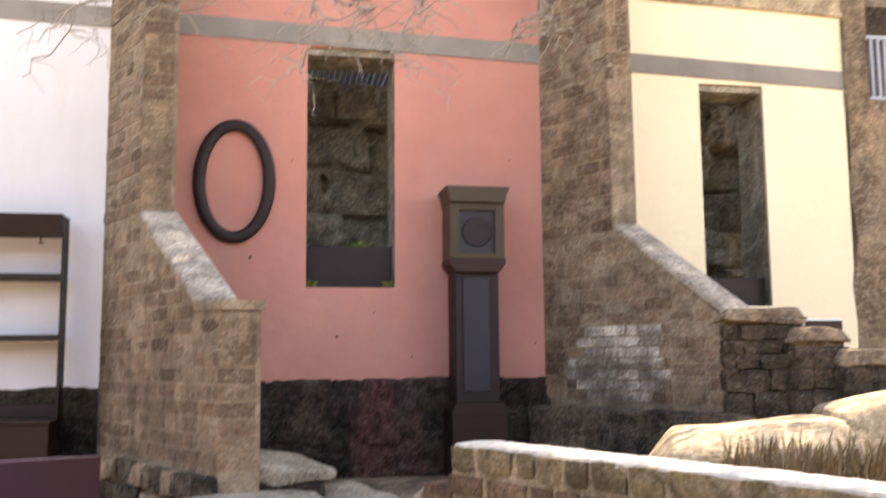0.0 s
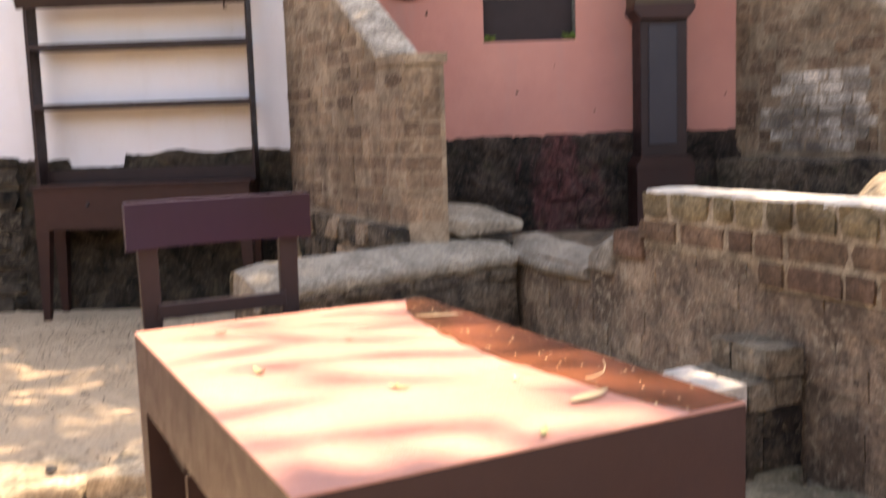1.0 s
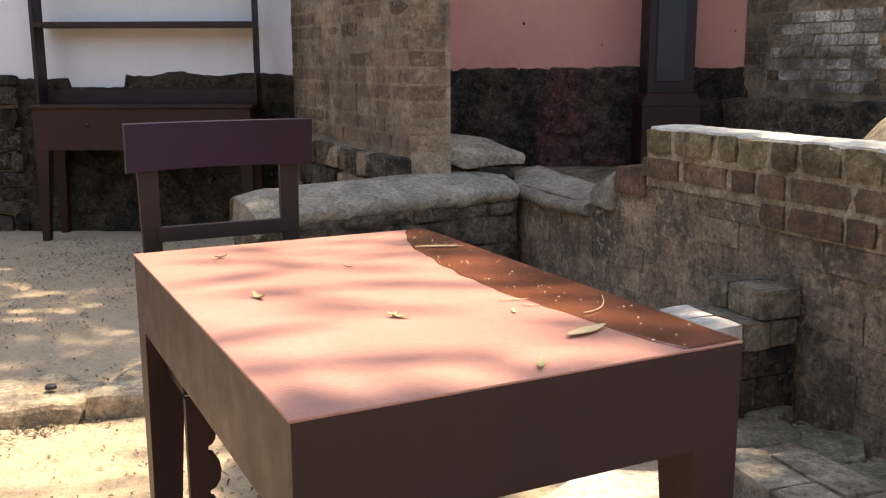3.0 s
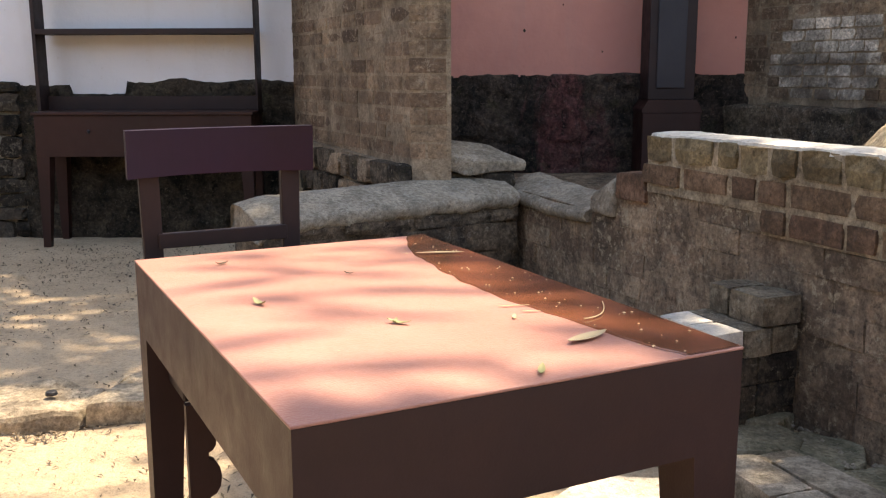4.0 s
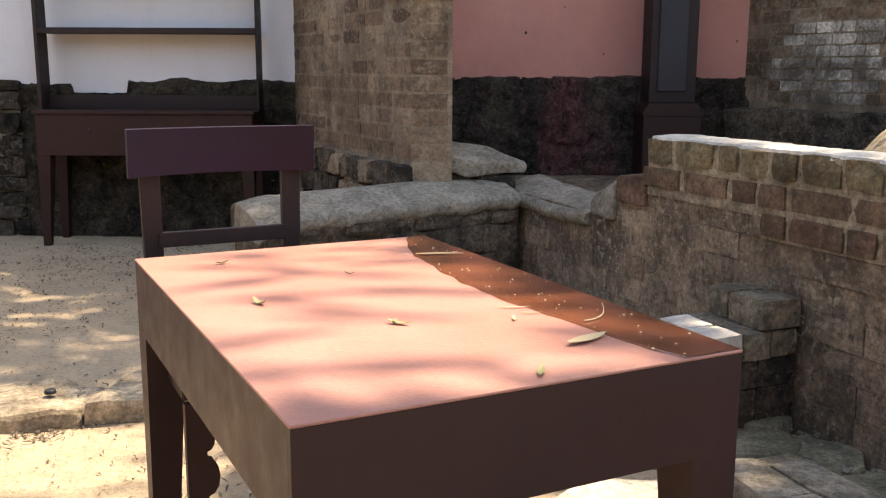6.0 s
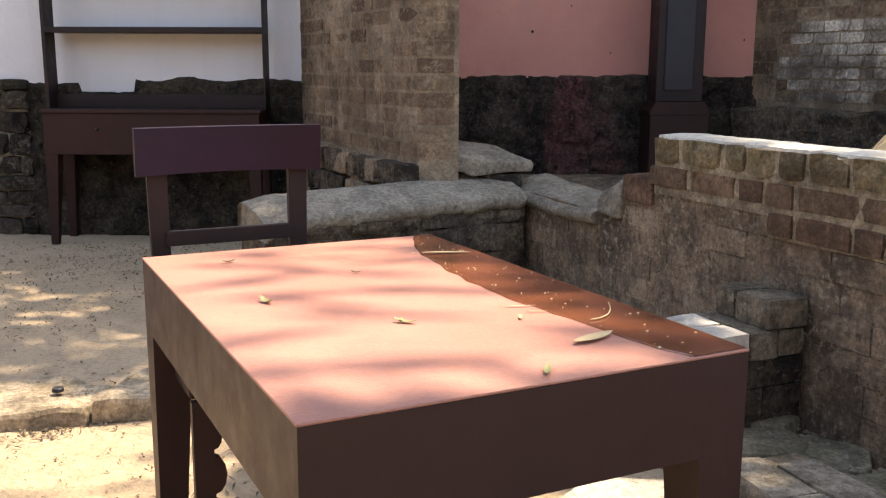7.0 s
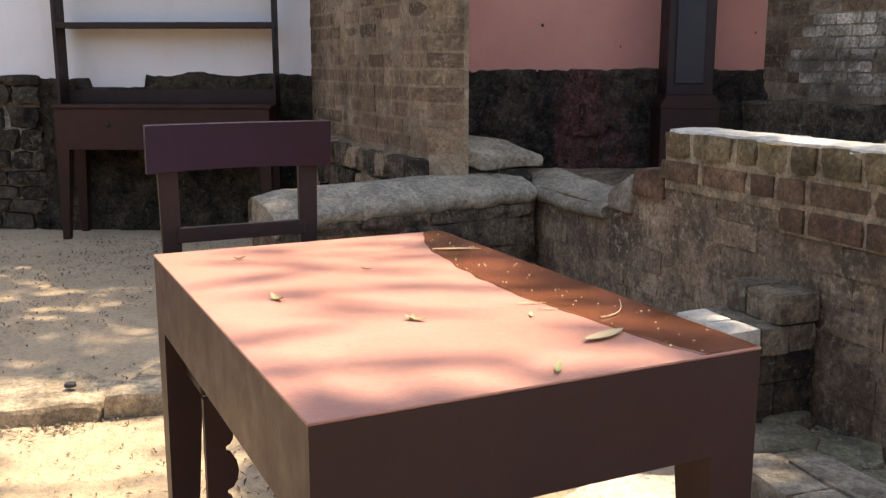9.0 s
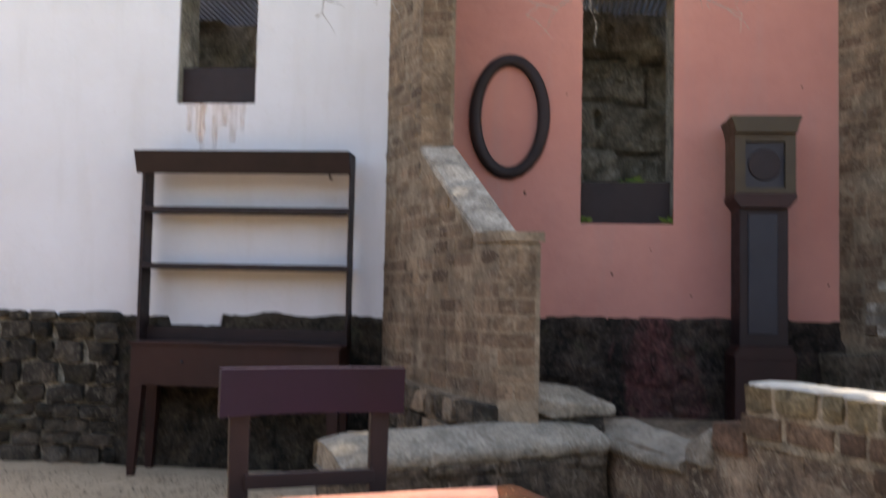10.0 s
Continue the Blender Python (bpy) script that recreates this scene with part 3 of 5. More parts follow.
def low_coping(length, z0, z1):
    b = bmesh.new()
    n = 110
    ring = [(-0.006, -0.135), (-0.020, -0.105), (-0.022, -0.080), (-0.010, -0.064), (0.05, -0.042), (0.13, -0.018), (0.22, 0.002), (0.31, 0.006), (0.34, -0.010), (0.35, -0.11)]
    rows = []
    for i in range(n + 1):
        s = 0.035 + (length - 0.035) * i / n
        drop = 0.030 * max(0.0, 1 - (s - 0.035) / 0.16) ** 1.5
        z = z0 + (z1 - z0) * i / n + 0.006 * noise.noise((s * 2.3, 0, 1)) + 0.003 * noise.noise((s * 25, 0, 1)) - drop
        rows.append([b.verts.new((s + (0.03 * (i == 0)), y + 0.006 * noise.noise((s * 5, y * 9, 2)) + (0.012 * noise.noise((s * 31, 3, h * 40)) if y < 0 else 0), z + h + 0.003 * noise.noise((s * 9, y * 12, 7)) + (0.014 * noise.noise((s * 14, 8, 2)) if y < 0 and h < -0.09 else 0))) for y, h in ring])
    for p, q in zip(rows, rows[1:]):
        for k in range(len(ring) - 1):
            b.faces.new((p[k], q[k], q[k + 1], p[k + 1]))
        b.faces.new((p[-1], q[-1], q[0], p[0]))
    for end in (rows[0], rows[-1]):
        b.faces.new([b.verts.new(v.co) for v in end])
    bmesh.ops.recalc_face_normals(b, faces=b.faces)
    return b


part("wall_body", roughen(box(0.07, 1.46, 0.0, 0.33, -0.1, 0.47), 0.02, 5, 14), SOOT_LOW, low_wall)
part("coping", low_coping(1.45, 0.567, 0.602), COPING, low_wall, "weathered grey cement coping", smooth=True)

B_DIR = Vector((0.4066, -0.9136, 0))
B_TURN = math.degrees(math.atan2(B_DIR.y, B_DIR.x))
brick_wall = thing("wall_brick", "old brown brick retaining wall with stepped broken end", "wall", (0.335, 4.94, 0), B_TURN, kind="structure")
part("wall_body", skew_wall([(-0.1, -0.15), (5.9, -0.15), (5.9, 0.785), (1.19, 0.785), (1.185, 0.69), (0.96, 0.67), (0.79, 0.52), (-0.1, 0.54)], (0.0, 0.24), 0.016), WALL_JOINT, brick_wall)
part("mortar_bed", box(1.188, 4.55, 0.003, 0.234, 0.66, 0.886), MORTAR, brick_wall, "sandy mortar between the upper bricks")


def cement_skim():
    b = bmesh.new()
    n = 260
    rows = []
    for i in range(n + 1):
        s = 1.19 + 3.35 * i / n
        a = 0.010 + 0.016 * noise.noise((s * 9, 0, 3)) + 0.014 * noise.noise((s * 31, 0, 3))
        z = 0.893 + 0.005 * noise.noise((s * 4, 1, 1)) + 0.004 * noise.noise((s * 26, 1, 1))
        rows.append([b.verts.new(p) for p in ((s, a, z - 0.014), (s, a + 0.006, z + 0.004), (s, 0.12, z + 0.009), (s, 0.24, z + 0.004), (s, 0.247, z - 0.014))])
    for p, q in zip(rows, rows[1:]):
        for k in range(4):
            b.faces.new((p[k], q[k], q[k + 1], p[k + 1]))
    b.faces.new(rows[0])
    b.faces.new(rows[-1])
    bmesh.ops.recalc_face_normals(b, faces=b.faces)
    return b


# Thin pale layer added over the bricks where sun strikes the wall top.
part("cement_skim", cement_skim(), SUNLIT_SKIM, brick_wall, "pale cement skim on the wall top, sunlight put into its colour")


def sloping_coping():
    b = bmesh.new()
    n = 32
    ring = [(-0.012, -0.115), (-0.028, -0.085), (-0.018, -0.066), (0.03, -0.046), (0.13, -0.012), (0.22, 0.0), (0.25, -0.006), (0.26, -0.11)]
    rows = []
    for i in range(n + 1):
        s = -0.10 + 0.86 * i / n
        z = 0.607 - 0.026 * i / n - 0.02 * math.sin(math.pi * i / n) + 0.008 * noise.noise((s * 6, 0, 4))
        rows.append([b.verts.new((s, y, z + h + 0.003 * noise.noise((s * 9, y * 9, 1)))) for y, h in ring])
    for p, q in zip(rows, rows[1:]):
        for k in range(len(ring) - 1):
            b.faces.new((p[k], q[k], q[k + 1], p[k + 1]))
        b.faces.new((p[-1], q[-1], q[0], p[0]))
    for end in (rows[0], rows[-1]):
        b.faces.new([b.verts.new(v.co) for v in end])
    bmesh.ops.recalc_face_normals(b, faces=b.faces)
    return b


part("sloping_coping", sloping_coping(), COPING, brick_wall, "pale grey cement coping sloping down", smooth=True)
part("end_stone", roughen(hull([(0.775, -0.02, 0.52), (0.96, -0.02, 0.52), (0.775, 0.22, 0.52), (0.96, 0.22, 0.52), (0.80, 0.0, 0.61), (0.955, 0.0, 0.70), (0.80, 0.2, 0.62), (0.955, 0.2, 0.70), (0.88, 0.1, 0.675)], 0.004, 3, 0.02), 0.012, 9, 1), COPING, brick_wall, "pale worn broken stone", smooth=True)
part("end_stone", hull([(0.965, -0.01, 0.60), (1.175, -0.01, 0.60), (0.965, 0.22, 0.60), (1.175, 0.22, 0.60), (0.97, 0.0, 0.715), (1.17, 0.0, 0.735), (0.97, 0.2, 0.715), (1.17, 0.2, 0.735)], 0.008, 5, 0.010), BRICK, brick_wall, "reddish brown broken brick")

# ---- stub steps of brick against the retaining wall ----
stub = thing("brick_steps", "stepped brick stub against the retaining wall, moss-grey", "steps", (0.335, 4.94, 0), B_TURN)

# plain unseen walls added to close the yard behind and cut low sky light
solid("wall_rear", roughen(box(-9, 9, -4.4, -4.0, -0.2, 3.6), 0.03, 2, 6), RUBBLE_TAN, "unseen plain wall added behind the yard to cut low sky light", "wall", kind="structure")
solid("wall_side", roughen(box(-9.4, -9.0, -4.4, 7, -0.2, 3.0), 0.03, 2, 6), RUBBLE_TAN, "unseen plain wall added at the yard's side to cut low sky light", "wall", kind="structure")


# ---- table ----
TABLE_AT, TABLE_TURN, LOW = (-0.1214, 1.7534, -0.06), 27.14, -0.06


def leg_mesh(w0, w1, top, thick=None):
    """A leg that tapers to its foot; its outer corner stays upright."""
    t0, t1 = thick or (w0, w1)
    b = bmesh.new()
    a = [b.verts.new(p) for p in ((0, 0, top), (w0, 0, top), (w0, t0, top), (0, t0, top))]
    c = [b.verts.new(p) for p in ((0, 0, 0), (w1, 0, 0), (w1, t1, 0), (0, t1, 0))]
    b.faces.new(a)
    b.faces.new(c)
    for i in range(4):
        b.faces.new((a[i], a[(i + 1) % 4], c[(i + 1) % 4], c[i]))
    bmesh.ops.recalc_face_normals(b, faces=b.faces)
    return b


def make_table():
    t = thing("table", "rusted steel table with deep apron, sunlit top and a wet strip", "table", TABLE_AT, TABLE_TURN)
    X, Y, H = 0.364, 0.5725, 0.79
    part("tabletop", box(-X, X, -Y, Y, H - 0.005, H, 0.002, segs=2), SUNLIT_TOP, t, "rust patina steel top, sun and sky glare put into its salmon colour")
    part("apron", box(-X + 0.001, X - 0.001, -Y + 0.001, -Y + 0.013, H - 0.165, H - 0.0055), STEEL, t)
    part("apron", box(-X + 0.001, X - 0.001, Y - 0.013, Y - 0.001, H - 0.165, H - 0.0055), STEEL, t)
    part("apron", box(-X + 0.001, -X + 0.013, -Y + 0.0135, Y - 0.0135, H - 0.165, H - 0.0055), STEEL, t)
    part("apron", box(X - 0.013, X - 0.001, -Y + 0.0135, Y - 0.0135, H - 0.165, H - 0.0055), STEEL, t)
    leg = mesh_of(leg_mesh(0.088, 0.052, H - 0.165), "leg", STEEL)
    for sx, sy in ((-1, -1), (1, -1), (-1, 1), (1, 1)):
        lg = part("leg", leg, None, t)
        lg.matrix_local = Matrix.Translation((sx * (X - 0.001), sy * (Y - 0.001), 0)) @ Matrix.Diagonal((-sx, -sy, 1, 1))
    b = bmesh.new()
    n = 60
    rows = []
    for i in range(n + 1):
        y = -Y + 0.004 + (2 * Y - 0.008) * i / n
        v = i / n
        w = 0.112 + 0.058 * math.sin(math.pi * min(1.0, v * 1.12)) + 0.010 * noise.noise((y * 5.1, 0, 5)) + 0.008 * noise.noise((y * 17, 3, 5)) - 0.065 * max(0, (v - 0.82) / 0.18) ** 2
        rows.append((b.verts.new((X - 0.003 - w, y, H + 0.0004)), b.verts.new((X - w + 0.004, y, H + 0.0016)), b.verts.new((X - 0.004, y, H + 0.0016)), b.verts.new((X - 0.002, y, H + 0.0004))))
    for p, q in zip(rows, rows[1:]):
        for k in range(3):
            b.faces.new((p[k], p[k + 1], q[k + 1], q[k]))
    bmesh.ops.recalc_face_normals(b, faces=b.faces)
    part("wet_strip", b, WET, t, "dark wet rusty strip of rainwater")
    return t


table = make_table()


# ---- chair ----
def scalloped_leg():
    """The flat front leg of the chair, with a scroll cut into its inner edge."""
    pts = [(0.0, 0.0), (0.035, 0.0)]
    for z0, z1, r in ((0.225, 0.30, 0.020), (0.315, 0.405, 0.026), (0.42, 0.48, 0.018)):
        for k in range(7):
            a = -math.pi / 2 + math.pi * k / 6
            pts.append((0.043 + r * math.cos(a), (z0 + z1) / 2 + (z1 - z0) / 2 * math.sin(a)))
    pts += [(0.052, 0.535), (0.0, 0.535)]
    return prism(pts, -0.011, 0.011, 'y')


def make_chair():
    cx, cy = -0.128, 0.692
    at = Vector(TABLE_AT[:2]) + Matrix.Rotation(radians(TABLE_TURN), 2) @ Vector((cx, cy))
    c = thing("chair", "dark plum-brown steel chair tucked in at the table's end", "chair", (at.x, at.y, LOW), TABLE_TURN)
    W = 0.226
    b = bmesh.new()
    n = 14
    rows = []
    for i in range(n + 1):
        u = -1 + 2 * i / n
        x, y = W * u, -0.022 * u * u + 0.002
        z0, z1 = 0.963 + 0.004 * (1 - u * u), 1.076
        rows.append([b.verts.new(p) for p in ((x, y - 0.010, z0), (x, y - 0.016, z1), (x, y + 0.010, z1 + 0.001), (x, y + 0.014, z0))])
    for p, q in zip(rows, rows[1:]):
        for k in range(4):
            b.faces.new((p[k], q[k], q[(k + 1) % 4], p[(k + 1) % 4]))
    b.faces.new(rows[0])
    b.faces.new(rows[-1])
    bmesh.ops.recalc_face_normals(b, faces=b.faces)
    part("top_rail", b, STEEL_PLUM, c, "broad plum-tinted curved top rail")
    part("mid_rail", box(-0.16, 0.16, -0.010, 0.010, 0.79, 0.826, 0.002), STEEL_DARK, c)
    for sx in (-1, 1):
        part("rear_leg", prism([(sx * 0.147, 0.0), (sx * 0.183, 0.0), (sx * 0.198, 0.985), (sx * 0.150, 0.985)], -0.004, 0.018, 'y', 0.002), STEEL_DARK, c)
    part("seat", box(-0.19, 0.19, -0.36, 0.013, 0.52, 0.548, 0.004), STEEL_DARK, c)
    lg = mesh_of(scalloped_leg(), "front_leg", STEEL)
    for sx in (-1, 1):
        f = part("front_leg", lg, None, c, "flat leg with scroll-cut edge")
        f.matrix_local = Matrix.Translation((sx * 0.19, -0.37, 0.0)) @ Matrix.Diagonal((-sx, 1, 0.97, 1))
    return c


make_chair()


# ---- dresser ----
def make_dresser():
    d = thing("dresser", "dark steel dresser with open shelves above a legged base", "dresser", (-1.973, 6.376, 0.0))
    part("left_side", prism([(-0.055, 0.87), (0.10, 0.87), (0.10, 2.19), (-0.13, 2.19), (-0.055, 2.05)], -0.752, -0.729, 'x'), STEEL_DARK, d)
    part("right_side", prism([(-0.055, 0.87), (0.10, 0.87), (0.10, 2.19), (-0.13, 2.19), (-0.055, 2.05)], 0.703, 0.715, 'x'), STEEL_DARK, d)
    part("cornice", prism([(-0.14, 2.195), (-0.08, 2.045), (-0.066, 2.045), (-0.12, 2.18), (0.10, 2.18), (0.10, 2.195)], -0.785, 0.715, 'x', 0.002), STEEL_DARK, d, "flared dark steel cornice")
    for z in (1.80, 1.407):
        part("shelf", box(-0.728, 0.702, -0.055, 0.16, z - 0.018, z + 0.018, 0.002), STEEL_DARK, d)
    part("back_rail", box(-0.728, 0.702, 0.07, 0.085, 0.893, 0.985, 0.002), STEEL_DARK, d)
    part("top", box(-0.73, 0.715, -0.23, 0.15, 0.87, 0.892, 0.003), STEEL_RED, d, "red-brown steel base top")
    part("front_apron", box(-0.715, 0.70, -0.215, -0.20, 0.60, 0.869, 0.002), STEEL_RED, d, "red-brown steel drawer front")
    part("side_apron", box(-0.715, -0.70, -0.199, 0.14, 0.60, 0.869), STEEL_RED, d)
    part("side_apron", box(0.685, 0.70, -0.199, 0.14, 0.60, 0.869), STEEL_RED, d)
    b = bmesh.new()
    bmesh.ops.create_uvsphere(b, u_segments=10, v_segments=6, radius=0.012, matrix=Matrix.Translation((-0.36, -0.224, 0.765)))
    part("knob", b, STEEL_SLATE, d, "small grey drawer knob", True)
    leg = mesh_of(leg_mesh(0.085, 0.045, 0.60), "leg", STEEL_RED)
    for sx, x in ((-1, -0.715), (1, 0.70)):
        for sy, y in ((-1, -0.215), (1, 0.14)):
            lg = part("leg", leg, None, d)
            lg.matrix_local = Matrix.Translation((x, y, 0)) @ Matrix.Diagonal((-sx, -sy, 1, 1))
    hook = bmesh.new()
    box(0.575, 0.585, -0.10, -0.09, 2.005, 2.046, bm=hook)
    box(0.585, 0.600, -0.10, -0.09, 2.005, 2.016, bm=hook)
    part("hook", hook, STEEL_DARK, d, "small bent hook under the cornice")
    return d


make_dresser()


# ---- long-case clock ----
def make_clock():
    c = thing("longcase_clock", "dark steel long-case clock with blank dial against the pink wall", "clock", (1.458, 6.40, 0.42))
    z = -0.42
    part("plinth", box(-0.19, 0.19, -0.20, 0.12, 0.0, 0.87 + z, 0.004), STEEL_RED, c, "red-brown steel plinth")
    part("plinth_moulding", prism([(-0.195, 0.87), (0.195, 0.87), (0.195, 0.895), (0.155, 0.955), (-0.155, 0.955), (-0.195, 0.895)], -0.20, 0.12, 'y', 0.003), STEEL_RED, c)
    part("trunk", box(-0.152, 0.152, -0.15, 0.12, 0.955 + z, 1.84 + z, 0.004), STEEL_DARK, c)
    part("trunk_door", box(-0.10, 0.085, -0.162, -0.151, 1.03 + z, 1.805 + z, 0.003), STEEL_SLATE, c, "slate-grey steel door panel")
    part("hood_moulding", prism([(-0.152, 1.84), (0.152, 1.84), (0.198, 1.90), (0.198, 1.935), (-0.198, 1.935), (-0.198, 1.90)], -0.19, 0.12, 'y', 0.003), STEEL_RED, c)
    hood = bmesh.new()
    for a in ((-0.19, -0.125, 1.935, 2.32), (0.125, 0.19, 1.935, 2.32), (-0.1249, 0.1249, 1.935, 1.97), (-0.1249, 0.1249, 2.27, 2.32)):
        box(a[0], a[1], -0.19, 0.12, a[2], a[3], bm=hood)
    part("hood", hood, STEEL_OLIVE, c, "olive-brown steel hood")
    part("cornice", prism([(-0.192, 2.32), (0.192, 2.32), (0.205, 2.38), (0.225, 2.43), (-0.225, 2.43), (-0.205, 2.38)], -0.225, 0.12, 'y', 0.003), STEEL_OLIVE, c, "flared olive-brown cornice")
    part("dial_plate", box(-0.124, 0.124, -0.165, -0.15, 1.971, 2.269), STEEL_SLATE, c, "recessed slate-grey dial plate")
    b = bmesh.new()
    bmesh.ops.create_cone(b, segments=40, radius1=0.105, radius2=0.100, depth=0.010, cap_ends=True, matrix=Matrix.Translation((0, -0.170, 2.12)) @ Matrix.Rotation(radians(90), 4, 'X'))
    part("dial", b, STEEL_DARK, c, "round blank dark dial")
    for o in c.children:
        if o.name.split(".")[0] not in ("plinth", "trunk", "trunk_door"):
            o.location.z = z
    return c


make_clock()


# ---- oval mirror frame ----
def make_oval():
    b = bmesh.new()
    n, m = 72, 10
    rings = []
    for i in range(n):
        a = 2 * math.pi * i / n
        row = []
        for k in range(m):
            t = 2 * math.pi * k / m
            off = 0.043 * math.cos(t)
            row.append(b.verts.new(((0.238 + off) * math.cos(a), 0.024 * math.sin(t), (0.395 + off) * math.sin(a))))
        rings.append(row)
    for i in range(n):
        p, q = rings[i], rings[(i + 1) % n]
        for k in range(m):
            b.faces.new((p[k], q[k], q[(k + 1) % m], p[(k + 1) % m]))
    bmesh.ops.recalc_face_normals(b, faces=b.faces)
    return solid("oval_frame", b, STEEL_DARK, "empty oval dark steel frame hung on the pink wall", "picture frame", at=(-0.195, 6.525, 2.49), smooth=True)


make_oval()

# ---- rocks and stones ----
solid("boulder", roughen(hull([(1.80, 4.05, 0.42), (1.9, 4.1, 0.80), (2.2, 4.25, 0.905), (2.95, 4.3, 0.93), (2.98, 4.2, 0.80), (2.95, 4.15, 0.42), (1.85, 4.9, 0.42), (3.1, 4.9, 0.42), (2.2, 4.8, 0.88), (3.0, 4.8, 0.92)], 0.0, 1, 0.03), 0.03, 3, 2), SANDSTONE, "flat-topped pale sandstone boulder on the terrace", "boulder", group="boulders on the terrace")
solid("boulder", roughen(hull([(3.05, 4.6, 0.42), (3.1, 4.65, 0.93), (3.3, 4.75, 1.035), (4.2, 4.8, 1.07), (4.2, 4.6, 0.42), (3.1, 5.05, 0.42), (4.2, 5.3, 0.42), (3.2, 5.05, 0.98), (4.2, 5.2, 1.05)], 0.0, 2, 0.03), 0.03, 3, 2), SANDSTONE, "pale sandstone boulder beside the cream wall", "boulder", group="boulders on the terrace")


def make_dry_grass():
    rng = random.Random(61)
    b = bmesh.new()
    for k in range(900):
        x = rng.uniform(2.15, 3.3)
        y = 4.02 + 0.12 * rng.random() + 0.04 * (x - 2.2)
        p = Vector((x, y, 0.42 + 0.30 * rng.random()))
        tip = p + Vector((rng.uniform(-0.10, 0.06), rng.uniform(-0.09, 0.02), rng.uniform(0.10, 0.22)))
        w = Vector((rng.uniform(0.003, 0.007), 0, 0))
        mid = p.lerp(tip, 0.6) + Vector((0, 0, 0.03))
        v = [b.verts.new(q) for q in (p - w, p + w, mid + w * 0.7, tip, mid - w * 0.7)]
        b.faces.new(v)
    solid("dry_grass", b, DRY_GRASS, "shaggy brown dry grass below the boulder", "grass", kind="stuff")


make_dry_grass()


def make_bowl():
    b = bmesh.new()
    rings = []
    for r, z in ((0.0, 0.004), (0.025, 0.0), (0.045, 0.022), (0.064, 0.05), (0.060, 0.05), (0.042, 0.026), (0.0, 0.014)):
        rings.append([b.verts.new((r * math.cos(2 * math.pi * k / 20), r * math.sin(2 * math.pi * k / 20), z)) for k in range(20)])
    for p, q in zip(rings, rings[1:]):
        for k in range(20):
            b.faces.new((p[k], p[(k + 1) % 20], q[(k + 1) % 20], q[k]))
    bmesh.ops.remove_doubles(b, verts=b.verts, dist=0.0005)
    bmesh.ops.recalc_face_normals(b, faces=b.faces)
    solid("bowl", b, STEEL_DARK, "small dark steel bowl on the stone stack", "bowl", at=(3.19, 5.16, 1.43), smooth=True)


make_bowl()
plaque = thing("plaque", "plain brown steel panel in a pale surround", "panel", (4.22, 6.53, 1.44))
part("panel", box(-0.15, 0.15, -0.03, 0.0, -0.075, 0.075, 0.004), STEEL_RED, plaque)
part("surround", box(-0.17, 0.17, 0.001, 0.018, -0.09, 0.09, 0.003), WHITE_PAINT, plaque, "pale cream surround")


# slab and rubble at the foot of the first party wall
plinth = thing("rubble_plinth", "rubble stone plinth under the brick party wall", "plinth", (-1.05, 6.55, 0), DIR_TURN)
part("core", skew_wall([(0.1, -0.1), (1.74, -0.1), (1.74, 0.66), (1.2, 0.68), (0.1, 0.70)], (0.2, 0.40), -0.03), PIER_MORTAR, plinth)
solid("cap_slab", roughen(hull([(-0.20, 4.88, 0.785), (-0.02, 5.05, 0.80), (0.225, 5.06, 0.755), (0.40, 4.98, 0.69), (0.41, 4.93, 0.672), (0.10, 4.86, 0.70), (-0.2, 4.86, 0.70), (0.10, 4.86, 0.62), (0.40, 4.93, 0.63), (0.32, 5.15, 0.62), (0.0, 5.2, 0.66)], 0.0, 4, 0.010), 0.012, 5, 2), COPING, "grey cement-topped slab on the rubble plinth", "slab")

# kerb stones and flags
for k, (pts, lo, hi) in enumerate((
        ([(-1.64, 2.99), (-1.26, 3.08), (-1.24, 3.30), (-1.45, 3.40), (-1.8, 3.32)], -0.08, 0.012),
        ([(-1.245, 3.085), (-1.0, 3.15), (-0.86, 3.20), (-0.9, 3.52), (-1.15, 3.58), (-1.23, 3.40)], -0.08, 0.022),
        ([(-2.3, 2.80), (-1.66, 2.98), (-1.82, 3.3), (-2.3, 3.2)], -0.08, 0.012))):
    solid("kerb_stone", roughen(prism(pts, lo, hi, 'z', 0.018, 2), 0.024, 7, 4, k), SANDSTONE, "worn sandstone kerb stone flush with the sand", "kerb stone", group="kerb stones")
slab_points = [(0.12, 2.27), (0.17, 2.10), (0.42, 1.98), (0.68, 2.10), (0.70, 2.40), (0.62, 2.55), (0.43, 2.57), (0.30, 2.44)]
solid("paving_slab", roughen(prism(slab_points, -0.075, 0.0, 'z', 0.012, 2), 0.014, 6, 3, 2), PALE_STONE, "large worn pale stone slab on the sand", "slab")
rng = random.Random(31)
kerb = thing("brick_kerb", "raised kerb of worn grey-tan bricks along the gutter", "kerb", (0.83, 2.46, -0.07), math.degrees(math.atan2(-0.93, 0.37)))
kerb_bricks = blocks_of("brick", FLAG, 6, 0.03, 0.02, 41)
for row, (o, w) in enumerate(((0.0, 0.15), (0.15, 0.15))):
    q = -0.16 + 0.07 * row
    while q < 1.6:
        l = rng.uniform(0.26, 0.34)
        lay("brick", rng.choice(kerb_bricks), kerb, (q + l / 2, o + w / 2 + rng.uniform(-0.005, 0.005), 0.05), (l - 0.006, w - 0.006, 0.10 + rng.uniform(-0.005, 0.006)), rng.uniform(-2, 2), rng.uniform(-1.5, 1.5))
        q += l
